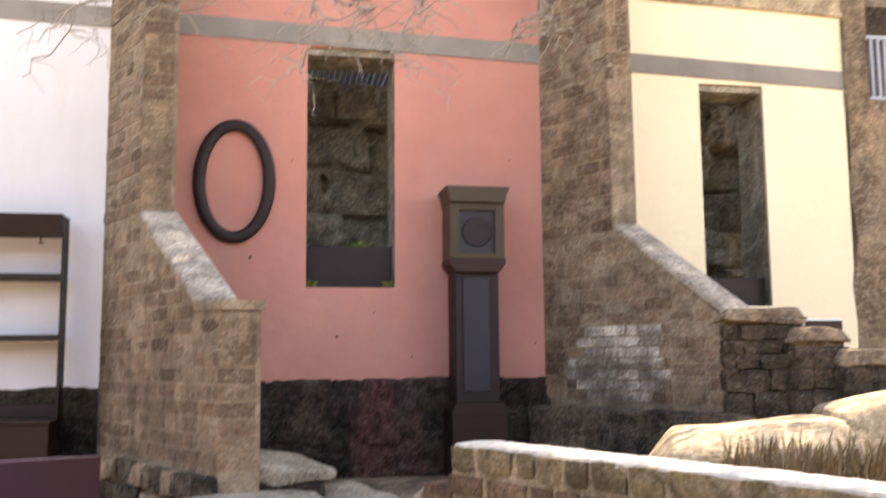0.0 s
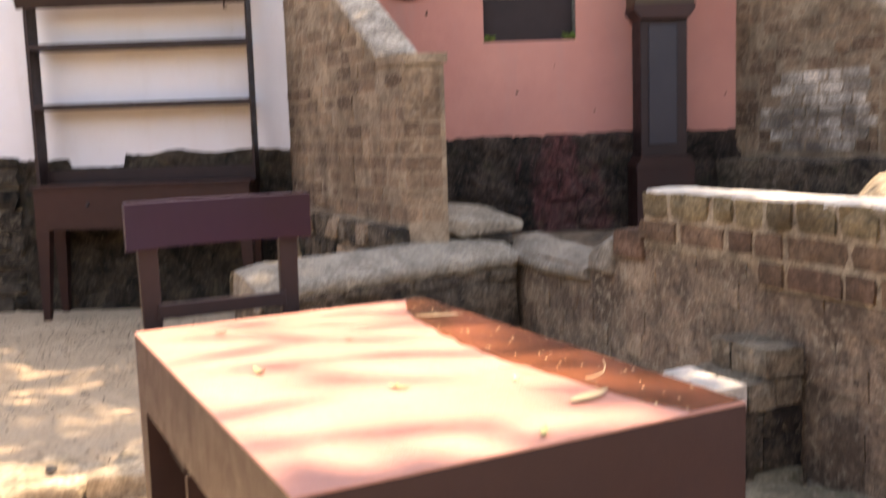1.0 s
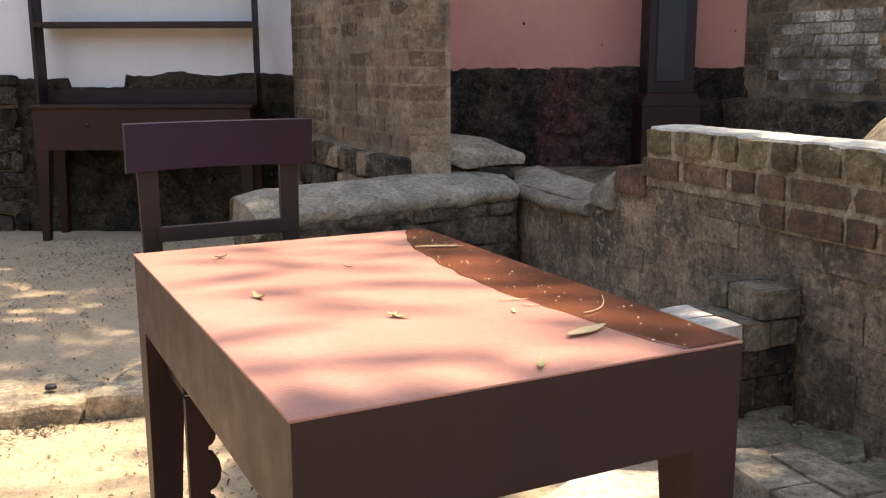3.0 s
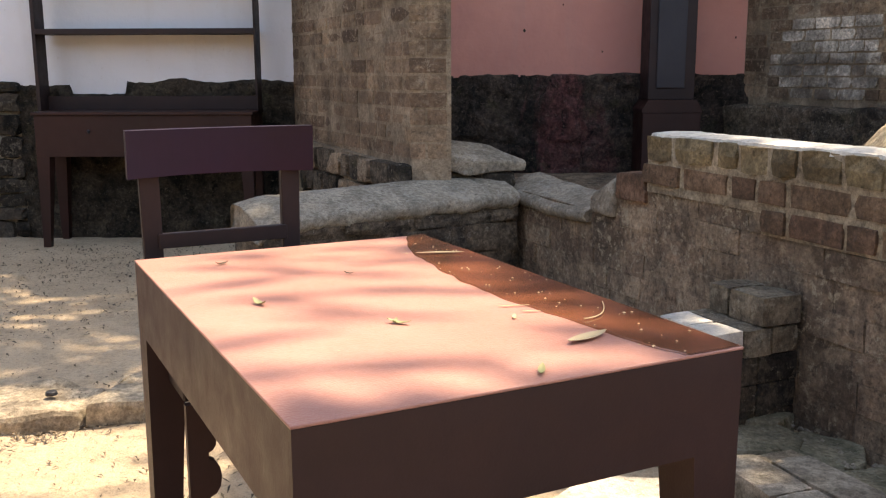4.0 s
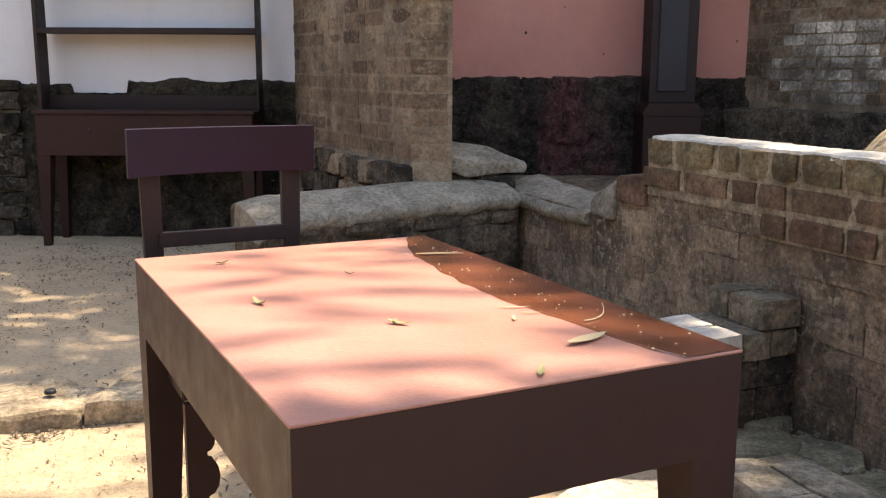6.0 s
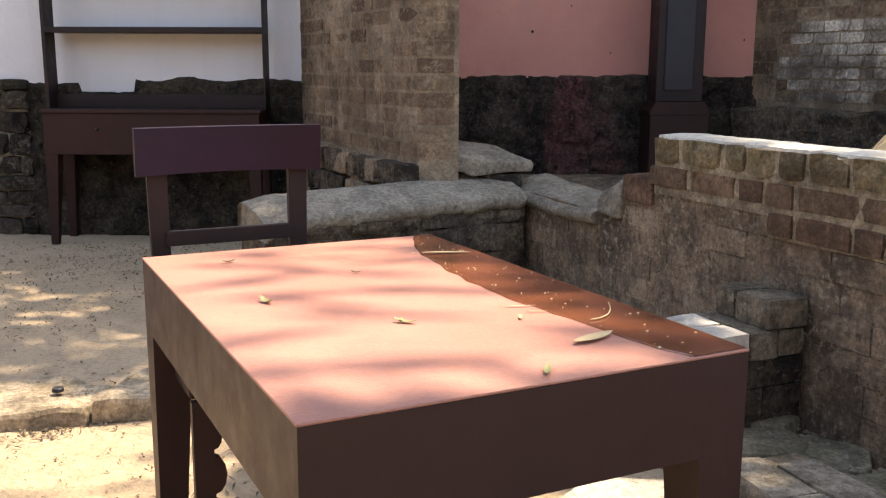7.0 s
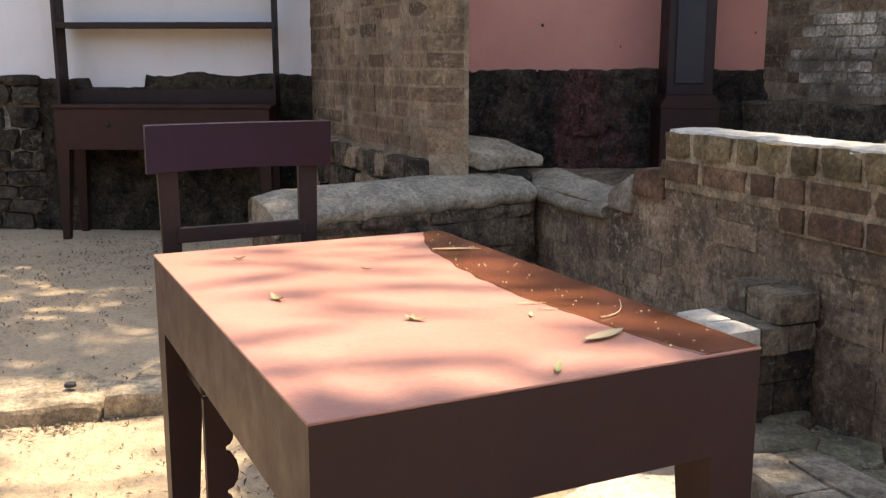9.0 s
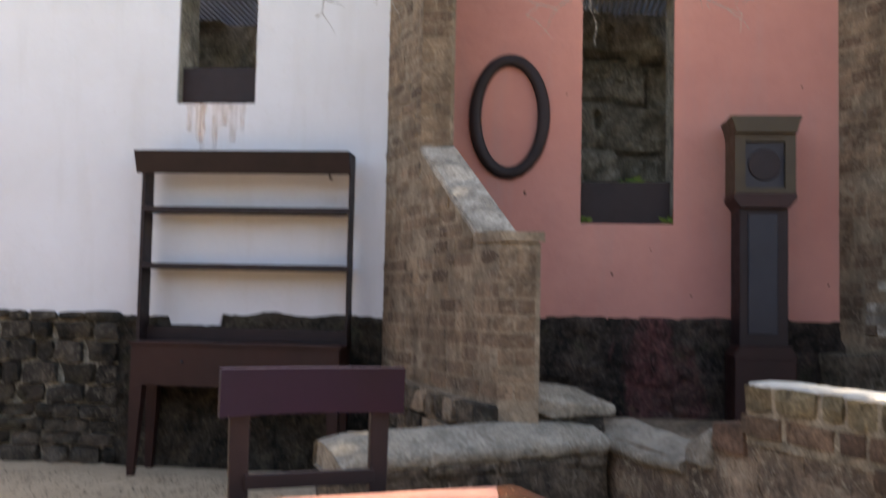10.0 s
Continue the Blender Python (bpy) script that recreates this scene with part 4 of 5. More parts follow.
part("mortar_bed", box(-0.15, 1.6, 0.01, 0.29, 0.0, 0.088), MORTAR, kerb, "sandy mortar between the kerb bricks")
for k, (x, y, r, h) in enumerate(((0.98, 2.86, 0.16, 0.06), (1.18, 2.78, 0.15, 0.05), (1.28, 2.55, 0.14, 0.05), (1.06, 3.05, 0.13, 0.07), (0.83, 2.80, 0.13, 0.04), (1.36, 2.36, 0.13, 0.05), (0.80, 2.64, 0.10, 0.03), (1.10, 2.62, 0.10, 0.04), (0.66, 2.86, 0.12, 0.03))):
    pts = [(x + r * math.cos(a) * (0.8 + 0.35 * rng.random()), y + r * math.sin(a) * (0.7 + 0.35 * rng.random())) for a in (2 * math.pi * i / 8 for i in range(8))]
    solid("mossy_stone", roughen(prism(pts, -0.12, -0.06 + h, 'z', 0.018, 2), 0.022, 7, 3, k), MOSSY, "flat mossy broken stone at the foot of the retaining wall", "stone", group="mossy stones by the retaining wall")


def make_debris():
    """Broken bits of mortar and stone at the wall's foot."""
    rng = random.Random(17)
    b = bmesh.new()
    for _ in range(320):
        q, o = rng.uniform(1.75, 3.1), -0.42 * rng.random() ** 1.6 - 0.02
        p = Vector((0.335 + 0.4066 * q + 0.9136 * o, 4.94 - 0.9136 * q + 0.4066 * o, -0.035 + 0.02 * rng.random()))
        r = rng.uniform(0.005, 0.018)
        v = [b.verts.new(p + Vector(d) * r * rng.uniform(0.6, 1.3)) for d in ((1, 0, 0), (-1, 0, 0), (0, 1, 0), (0, -1, 0), (0, 0, 0.8), (0, 0, -0.8))]
        for a, c, e in ((0, 2, 4), (2, 1, 4), (1, 3, 4), (3, 0, 4), (2, 0, 5), (1, 2, 5), (3, 1, 5), (0, 3, 5)):
            b.faces.new((v[a], v[c], v[e]))
    solid("stone_debris", b, FLAG, "crumbled mortar and stone bits at the wall's foot", "debris", kind="stuff")


make_debris()
cap = bmesh.new()
bmesh.ops.create_cone(cap, segments=24, radius1=0.022, radius2=0.019, depth=0.014, cap_ends=True)
bmesh.ops.bevel(cap, geom=cap.edges[:], offset=0.002, segments=1, affect='EDGES')
solid("bottle_cap", cap, BLACK, "small black plastic lid lying on the kerb stone", "lid", at=(-1.41, 3.20, 0.026))

# right-hand end: rough stone pier and a railing above
solid("wall_end", roughen(box(4.53, 7.5, FACE - 0.02, FACE + 0.5, -0.1, 3.28), 0.05, 2.5, 8), RUBBLE_TAN, "rough brown stone wall beside the cream wall", "wall", kind="structure")
solid("wall_end_pier", roughen(box(4.532, 4.74, FACE - 0.03, FACE + 0.45, 3.2, 4.15), 0.015, 4, 4), RUBBLE_TAN, "brown stone pier beside the cream wall", "wall", kind="structure")
railing = thing("railing", "grey-blue painted metal bar railing on the stone wall", "railing", (4.76, 6.62, 3.28))
part("rail", box(0, 2.5, -0.012, 0.012, 0.53, 0.56, 0.003), RAIL, railing)
part("rail", box(0, 2.5, -0.012, 0.012, 0.02, 0.05, 0.003), RAIL, railing)
bar = mesh_of(box(-0.012, 0.012, -0.010, 0.010, 0.0, 0.53), "bar", RAIL)
for i in range(40):
    o = part("bar", bar, None, railing)
    o.location = (0.02 + 0.062 * i, 0, 0)


# ---- tree: unseen, trunk out to the side, crown overhead gapped to place sun patches ----
def limb(b, pts, r0, r1, seg=7):
    rings = []
    n = len(pts)
    for i, p in enumerate(pts):
        p = Vector(p)
        d = (Vector(pts[min(i + 1, n - 1)]) - Vector(pts[max(i - 1, 0)])).normalized()
        u = d.orthogonal().normalized()
        w = d.cross(u)
        r = r0 + (r1 - r0) * i / (n - 1)
        rings.append([b.verts.new(p + (u * math.cos(2 * math.pi * k / seg) + w * math.sin(2 * math.pi * k / seg)) * r) for k in range(seg)])
    for p, q in zip(rings, rings[1:]):
        for k in range(seg):
            b.faces.new((p[k], p[(k + 1) % seg], q[(k + 1) % seg], q[k]))
    b.faces.new(rings[-1])


def wander(a, c, n, sway, rng):
    a, c = Vector(a), Vector(c)
    return [a.lerp(c, i / n) + Vector([rng.uniform(-sway, sway) for _ in range(3)]) * math.sin(math.pi * i / n) for i in range(n + 1)]


def sun_foot(p, h):
    k = (p[2] - h) / SUN.z
    return p[0] - SUN.x * k, p[1] - SUN.y * k


def gap(p, rng):
    """How open the crown is along the light: 0 closed, 1 open. Openings are set where sun should land."""
    x, y = sun_foot(p, 0.73)
    tx, ty = x + 0.1214, y - 1.7534
    a, c = tx * 0.89 + ty * 0.456, -tx * 0.456 + ty * 0.89
    if abs(a) < 0.42 and abs(c) < 0.64:
        return 0.965
    x, y = sun_foot(p, 1.0)
    if abs(x + 0.54) < 0.30 and abs(y - 2.31) < 0.22:
        return 0.99
    x, y = sun_foot(p, 0.0)
    if x < -0.5 and y < (3.30 if x < -1.15 else 3.10) and y > 0.5:
        return 0.965
    if x < -0.6 and 3.1 <= y < 5.7:
        return 0.55
    if 0.0 < x < 0.75 and 1.95 < y < 2.64:
        return 1.0
    x, y = sun_foot(p, 0.9)
    s = (x - 0.335) * 0.4066 + (y - 4.94) * -0.9136
    o = (x - 0.335) * 0.9136 + (y - 4.94) * 0.4066
    if 1.1 < s < 4.5 and -0.06 < o < 0.35:
        return 0.985
    if x > 1.75 and 3.9 < y < 4.95:
        return 0.95
    x, y = sun_foot(p, 0.32)
    if abs(x - 0.83) < 0.15 and abs(y - 3.08) < 0.20:
        return 1.0
    return 0.0


def make_tree():
    rng = random.Random(11)
    t = thing("tree", "spreading tree out of view, its leafy crown gapped to place sun patches", "tree", (7.6, 4.2, 0.40))
    base = Vector((7.6, 4.2, 0.40))
    b = bmesh.new()
    limb(b, [Vector(p) - base for p in ((7.6, 4.2, 0.3), (7.55, 4.3, 2.4), (7.4, 4.5, 4.6), (7.1, 4.8, 6.6))], 0.30, 0.19, 12)
    part("trunk", b, BARK, t)
    made = 0
    while made < 14:
        end = Vector((rng.uniform(-0.5, 9.0), rng.uniform(2.5, 10.5), rng.uniform(8.6, 10.4)))
        b = bmesh.new()
        pts = wander((7.1, 4.8, 6.5), end, 7, 0.4, rng)
        if any(gap(pts[0].lerp(pts[-1], i / 60), rng) for i in range(61)) or any(gap(p, rng) for p in pts):
            b.free()
            continue
        made += 1
        limb(b, [p - base for p in pts], 0.10, 0.014, 6)
        part("branch", b, BARK, t)
    b = bmesh.new()
    count = 0
    while count < 44000:
        cl = Vector((rng.uniform(-1.6, 6.6), rng.uniform(2.2, 9.6), rng.uniform(8.4, 10.6)))
        for k in range(26):
            p = cl + Vector((rng.gauss(0, 0.30), rng.gauss(0, 0.30), rng.gauss(0, 0.18)))
            if rng.random() < gap(p, rng):
                continue
            d = Vector((rng.choice((-1, 1)) * rng.uniform(0.5, 1), rng.gauss(0.0, 0.28), rng.uniform(-0.5, 0.2))).normalized() * rng.uniform(0.20, 0.38)
            w = d.cross(Vector((rng.uniform(-0.5, 0.5), rng.uniform(-0.5, 0.5), 1))).normalized() * rng.uniform(0.018, 0.034)
            q = p - base
            v = [b.verts.new(c) for c in (q, q + d * 0.45 + w, q + d, q + d * 0.45 - w)]
            b.faces.new(v)
            count += 1
    part("crown", b, LEAF, t, "small green leaves in loose clumps")
    return t


make_tree()


def make_twigs():
    """Bare drooping twig sprays that hang in front of the facade."""
    for k, (x, y, z, reach) in enumerate(((0.20, 4.7, 2.78, 0.5), (0.67, 4.7, 2.85, 0.5), (1.40, 4.85, 3.02, 0.45), (-0.95, 4.8, 2.92, 0.45), (0.47, 4.75, 2.98, 0.5), (-0.45, 5.0, 3.12, 0.5))):
        rng = random.Random(40 + k)
        b = bmesh.new()
        root = Vector((x + 0.42, y + 0.3, z + 1.0))
        main = wander(root, (x, y, z), 10, 0.10, rng)
        limb(b, main, 0.020, 0.004, 6)
        for p in main[3:]:
            for _ in range(3):
                e = p + Vector((rng.uniform(-reach, reach) * 0.7, rng.uniform(-0.2, 0.2), rng.uniform(-0.26, 0.10)))
                sub = wander(p, e, 5, 0.05, rng)
                limb(b, sub, 0.0058, 0.0018, 4)
                for q in sub[2:]:
                    limb(b, wander(q, q + Vector((rng.uniform(-0.14, 0.14), rng.uniform(-0.05, 0.05), rng.uniform(-0.14, 0.02))), 3, 0.015, rng), 0.0025, 0.0011, 3)
        solid("drooping_twig", b, TWIG, "bare grey drooping twig of the overhanging tree", "twig", group="drooping twigs")


make_twigs()


# ---- leaf litter ----
def make_litter():
    rng = random.Random(5)
    b = bmesh.new()
    n = 0
    while n < 5600:
        x, y = rng.uniform(-3.6, 0.3), rng.uniform(1.9, 6.2)
        if noise.noise((x * 1.2, y * 1.2, 9)) < rng.uniform(-0.5, 0.35):
            continue
        if y < 3.15 and rng.random() < 0.75:
            continue
        z = ground_height(x, y) + 0.004
        a, l, w = rng.uniform(0, 6.28), rng.uniform(0.006, 0.045) * rng.uniform(0.5, 1.0), rng.uniform(0.0015, 0.006)
        d, s = Vector((math.cos(a), math.sin(a), rng.uniform(-0.1, 0.25))) * l, Vector((-math.sin(a), math.cos(a), 0)) * w
        p = Vector((x, y, z))
        m = p + d * 0.5 + Vector((0, 0, rng.uniform(0.0, 0.012)))
        v = [b.verts.new(c) for c in (p, m + s, p + d, m - s)]
        b.faces.new(v)
        n += 1
    for k in range(900):
        if k < 500:
            x = rng.uniform(-1.9, -0.55)
            y = kerb_y(x) - 0.03 - abs(rng.gauss(0, 0.07))
        else:
            x, y = rng.uniform(-1.0, 0.1), rng.uniform(1.9, 2.9)
        p = Vector((x, y, ground_height(x, y) + 0.004))
        a, l, w = rng.uniform(0, 6.28), rng.uniform(0.012, 0.055), rng.uniform(0.0015, 0.005)
        d, e = Vector((math.cos(a), math.sin(a), rng.uniform(-0.05, 0.2))) * l, Vector((-math.sin(a), math.cos(a), 0)) * w
        mid = p + d * 0.5 + Vector((0, 0, rng.uniform(0.0, 0.010)))
        b.faces.new([b.verts.new(c) for c in (p, mid + e, p + d, mid - e)])
    solid("leaf_litter", b, LITTER, "scattered dark dry leaves and twigs on the sand", "leaf litter", kind="stuff")


make_litter()


# ---- small things on the table ----
def leaf_blade(length, width, curl, n=8, bend=0.0):
    """A leaf with a midrib fold, along x from its stalk."""
    b = bmesh.new()
    rows = []
    for i in range(n + 1):
        u = i / n
        w = width * math.sin(math.pi * min(1.0, 0.06 + u * 0.94)) ** 0.8
        x, y, z = length * u, bend * math.sin(math.pi * u), 0.0015 + curl * (u - 0.5) ** 2 * 4
        rows.append([b.verts.new(p) for p in ((x, y - w / 2, z + 0.12 * w), (x, y, z), (x, y + w / 2, z + 0.12 * w))])
    for p, q in zip(rows, rows[1:]):
        for k in range(2):
            b.faces.new((p[k], p[k + 1], q[k + 1], q[k]))
    r = bmesh.ops.extrude_face_region(b, geom=b.faces[:])
    for v in (g for g in r["geom"] if isinstance(g, bmesh.types.BMVert)):
        v.co.z += 0.0007
    bmesh.ops.recalc_face_normals(b, faces=b.faces)
    return b


def on_table(x, y, lift=0.0):
    p = Matrix.Rotation(radians(TABLE_TURN), 2) @ Vector((x, y))
    return TABLE_AT[0] + p.x, TABLE_AT[1] + p.y, 0.7305 + lift


def drop_leaf(x0, y0, x1, y1, width, curl, mat, label, bend=0.0, lift=0.0):
    turn = TABLE_TURN + math.degrees(math.atan2(y1 - y0, x1 - x0))
    solid("leaf", leaf_blade(math.hypot(x1 - x0, y1 - y0), width, curl, 8, bend), mat, label, "leaf", group="fallen leaves on the table", at=on_table(x0, y0, lift), turn=turn)


drop_leaf(0.130, -0.440, 0.222, -0.412, 0.026, 0.004, DRY_LEAF, "broad dry tan leaf on the table")
drop_leaf(0.225, 0.325, 0.330, 0.283, 0.014, 0.002, DRY_LEAF, "long narrow pale leaf lying in the wet strip", 0.006, 0.002)
drop_leaf(-0.070, -0.190, -0.040, -0.222, 0.012, 0.006, GREEN_LEAF, "small curled yellow-green leaf on the table")
drop_leaf(-0.066, -0.205, -0.050, -0.185, 0.008, 0.005, GREEN_LEAF, "small curled yellow-green leaf on the table")
drop_leaf(-0.234, 0.052, -0.222, 0.014, 0.014, 0.009, GREEN_LEAF, "small crumpled olive leaf on the table")
drop_leaf(0.006, -0.552, 0.036, -0.510, 0.011, 0.003, GREEN_LEAF, "small yellow-green leaf near the table's edge")
drop_leaf(-0.215, 0.425, -0.185, 0.431, 0.013, 0.005, LITTER, "small dark dry leaf on the table")
drop_leaf(0.130, -0.275, 0.146, -0.247, 0.007, 0.001, DRY_LEAF, "tiny pale leaf scrap on the table")
drop_leaf(0.150, -0.185, 0.205, -0.205, 0.004, 0.001, DRY_LEAF, "thin pale leaf stalk on the table")
drop_leaf(0.168, -0.235, 0.200, -0.250, 0.004, 0.001, DRY_LEAF, "thin pale leaf stalk on the table")
drop_leaf(0.005, 0.212, 0.022, 0.196, 0.006, 0.004, LITTER, "tiny dark leaf scrap on the table")


def make_stalk():
    b = bmesh.new()
    pts = []
    for i in range(13):
        u = i / 12
        x, y = 0.232 + 0.092 * u, -0.335 + 0.075 * u ** 2.4
        p = on_table(x, y, 0.004 + 0.004 * u ** 3)
        pts.append(p)
    limb(b, pts, 0.0014, 0.0008, 5)
    solid("curled_stalk", b, DRY_LEAF, "thin curled pale leaf stalk at the table's wet edge", "stalk")


make_stalk()


def make_crumbs():
    rng = random.Random(21)
    b = bmesh.new()
    for k in range(95):
        x, y = (rng.uniform(0.20, 0.355), rng.uniform(-0.56, 0.55)) if k < 70 else (rng.uniform(-0.34, 0.2), rng.uniform(-0.55, 0.55))
        r = rng.uniform(0.0009, 0.0032) if k < 70 else rng.uniform(0.0008, 0.002)
        c = Vector(on_table(x, y, 0.0022))
        v = [b.verts.new(c + Vector(q) * r * rng.uniform(0.7, 1.2)) for q in ((1, 0, 0), (0, 1, 0), (-1, 0, 0), (0, -1, 0), (0, 0, 0.8))]
        for i in range(4):
            b.faces.new((v[i], v[(i + 1) % 4], v[4]))
    solid("plant_crumbs", b, DRY_LEAF, "pale seeds and plant crumbs on the table", "crumbs", kind="stuff")


make_crumbs()


# ---- plants in the openings, rust runs, chips ----
def make_plant(x, y, z, size, count, seed, label):
    rng = random.Random(seed)
    b = bmesh.new()
    for _ in range(count):
        a = rng.uniform(0, 2 * math.pi)
        d = Vector((math.cos(a), math.sin(a) * 0.6, rng.uniform(0.2, 1.3))).normalized() * size * rng.uniform(0.5, 1.0)
        w = d.cross(Vector((0.2, 0.3, 1))).normalized() * size * 0.14
        p = Vector((rng.uniform(-0.5, 0.5) * size * 0.5, 0, 0))
        v = [b.verts.new(c) for c in (p, p + d * 0.55 + w, p + d + Vector((0, 0, -0.25 * size)), p + d * 0.55 - w)]
        b.faces.new(v)
    solid("small_plant", b, WEED, label, "plant", group="weeds in the window", at=(x, y, z))


WEED = leaf_mat("fresh_weed", (0.06, 0.13, 0.02), (0.16, 0.24, 0.05))
make_plant(0.335, FACE + 0.03, 1.765, 0.075, 22, 1, "small green weed in the window corner")
make_plant(0.895, FACE + 0.03, 1.765, 0.095, 28, 2, "green weed tuft in the window corner")
make_plant(0.66, FACE + 0.20, 2.02, 0.16, 40, 3, "green fern growing in the window trough")


def make_run(x, z0, z1, w, seed):
    b = bmesh.new()
    n = 14
    rows = []
    for i in range(n + 1):
        u = i / n
        z = z0 + (z1 - z0) * u
        c = x + 0.006 * noise.noise((z * 9, seed, 0))
        h = w * (1 - 0.55 * u) * (1 + 0.4 * noise.noise((z * 20, seed, 4))) / 2
        rows.append([b.verts.new(p) for p in ((c - h, FACE - 0.0008, z), (c, FACE - 0.0022, z), (c + h, FACE - 0.0008, z))])
    for p, q in zip(rows, rows[1:]):
        for k in range(2):
            b.faces.new((p[k], p[k + 1], q[k + 1], q[k]))
    bmesh.ops.recalc_face_normals(b, faces=b.faces)
    return b


def stain_mat():
    m = Mat("rust_streak", 0.9)
    m.colour(m.ramp(m.noise(30, 4, 0.6), (0.3, (0.70, 0.33, 0.13)), (0.75, (0.70, 0.50, 0.33))))
    fade = m.ramp(m.noise(14, 5, 0.7, m.scaled(3, 1, 0.5)), (0.35, 0.03), (0.7, 0.42))
    m.t.links.new(fade, m.b.inputs["Alpha"])
    return m.m


def make_chips():
    """Small knocks in the limewash that show the grey coat beneath."""
    rng = random.Random(91)
    for x, z, r in ((-0.08, 1.96, 0.020), (0.52, 1.41, 0.016), (-0.36, 1.62, 0.012), (1.95, 1.36, 0.013), (0.20, 2.65, 0.010), (1.05, 1.27, 0.012), (0.78, 1.58, 0.009), (1.78, 2.7, 0.012)):
        pts = [(x + 0.6 * r * math.cos(a) * rng.uniform(0.4, 1.1), z + r * 0.8 * math.sin(a) * rng.uniform(0.5, 1.1)) for a in (2 * math.pi * k / 9 for k in range(9))]
        part("chip", prism(pts, FACE - 0.0022, FACE + 0.004, 'y'), SOOT_MAUVE, wall_pink, "dark mauve knock in the limewash")


make_chips()
RUST_STREAK = stain_mat()
runs = thing("rust_stain", "orange-brown rust streaks running down below the white window", "stain", (0, 0, 0))
for x, z1, w in ((-2.395, 2.14, 0.055), (-2.41, 2.30, 0.10), (-2.49, 2.38, 0.06), (-2.30, 2.22, 0.06), (-2.17, 2.30, 0.09), (-2.10, 2.38, 0.05), (-2.24, 2.42, 0.12)):
    part("streak", make_run(x, 2.582, z1, w, x), RUST_STREAK, runs)


# ---- bricks and stones of the walls ----
def brick_courses(owner, meshes, s0, s1, z0, z1, course, length, rng, depth=0.09, proud=0.008, top=None, gap_w=0.012, lap=0.5, skip=0.0):
    """Courses of single bricks on an owner's face; top(s) says how high the wall stands there."""
    row = 0
    z = z0
    while z + course <= z1 + 1e-6:
        s = s0 - (length * lap if row % 2 else 0.0)
        while s < s1:
            l = length * rng.choice((1.0, 1.0, 1.04, 0.52, 0.96))
            a, c = max(s, s0), min(s + l, s1)
            s += l
            if c - a < 0.05 or rng.random() < skip:
                continue
            if top and z + course > top((a + c) / 2) + 0.01:
                continue
            yy = depth / 2 - proud + rng.uniform(-0.005, 0.004)
            lay("brick", rng.choice(meshes), owner, ((a + c) / 2, yy, z + course / 2), (c - a - gap_w, depth, course - gap_w), rng.uniform(-0.6, 0.6), rng.uniform(-0.5, 0.5))
        z += course
        row += 1


rng = random.Random(77)
bm_brick = blocks_of("brick", BRICK, 8, 0.035, 0.022, 1)
bm_dark = blocks_of("brick", WALL_DARK, 10, 0.02, 0.022, 2)
bm_pier = blocks_of("brick", BRICK_PIER, 8, 0.03, 0.02, 3)
bm_sun_patch = blocks_of("brick", SUNLIT_SKIM, 4, 0.04, 0.025, 7)
bm_flag = blocks_of("brick", BRICK_STUB, 5, 0.04, 0.025, 6)
bm_stub_shaded = blocks_of("brick", SOOT_LOW, 5, 0.02, 0.012, 9)
bm_top = blocks_of("brick", BRICK_TOP, 8, 0.055, 0.03, 5)
bm_white = blocks_of("brick", BRICK_WHITE, 6, 0.05, 0.03, 4)

# retaining wall: a brick-on-edge top, two clean courses, and a dark worn face below
s = 1.185
while s < 4.6:
    w = rng.choice((0.125, 0.145, 0.165, 0.18, 0.26))
    lay("brick", rng.choice(bm_top), brick_wall, (s + w / 2, 0.118 + rng.uniform(-0.006, 0.006), 0.842 + rng.uniform(-0.003, 0.003)), (w - 0.018, 0.255, 0.100), rng.uniform(-1, 1), rng.uniform(-1, 1))
    s += w
brick_courses(brick_wall, bm_brick, 1.15, 4.4, 0.685, 0.785, 0.10, 0.275, rng, proud=0.006, gap_w=0.020)
part("mortar_bed", box(1.855, 4.5, 0.006, 0.02, 0.585, 0.688), MORTAR, brick_wall, "sandy mortar between the third course's bricks")
brick_courses(brick_wall, bm_brick, 1.85, 4.4, 0.585, 0.685, 0.10, 0.25, rng, proud=0.004, gap_w=0.018)
brick_courses(brick_wall, bm_dark, 0.98, 1.85, 0.585, 0.685, 0.10, 0.265, rng, proud=-0.011, gap_w=0.003)
brick_courses(brick_wall, bm_dark, 0.0, 4.2, -0.115, 0.585, 0.10, 0.255, rng, proud=-0.012, top=lambda q: 0.53 if q < 0.8 else 0.60, gap_w=0.003)

# stub steps: courses, then two bricks on top
part("core", box(1.79, 2.06, -0.345, 0.0, -0.1, 0.29), WALL_JOINT, stub)
for row, z in enumerate((-0.06, 0.035, 0.13, 0.225)):
    cuts = (1.775, 1.93, 2.075) if row % 2 else (1.775, 1.87, 2.075)
    for a, c in zip(cuts, cuts[1:]):
        # Sun patch is painted as pale outer top bricks, shaded sides as darker lower ones.
        for y0, y1 in (((-0.36, -0.235), (-0.235, -0.12), (-0.12, -0.003)) if row == 3 else ((-0.36, -0.17), (-0.17, -0.003))):
            lay("brick", rng.choice(bm_sun_patch if row == 3 and y0 < -0.3 else (bm_flag if row == 3 else bm_stub_shaded)), stub, ((a + c) / 2, (y0 + y1) / 2, z + 0.0475), (c - a - 0.002, y1 - y0 - 0.002, 0.094), rng.uniform(-0.5, 0.5))
for a, c in ((1.80, 1.905), (1.912, 2.078)):
    lay("brick", rng.choice(bm_flag), stub, ((a + c) / 2, -0.085, 0.372), (c - a - 0.004, 0.165, 0.10), rng.uniform(-2, 2))

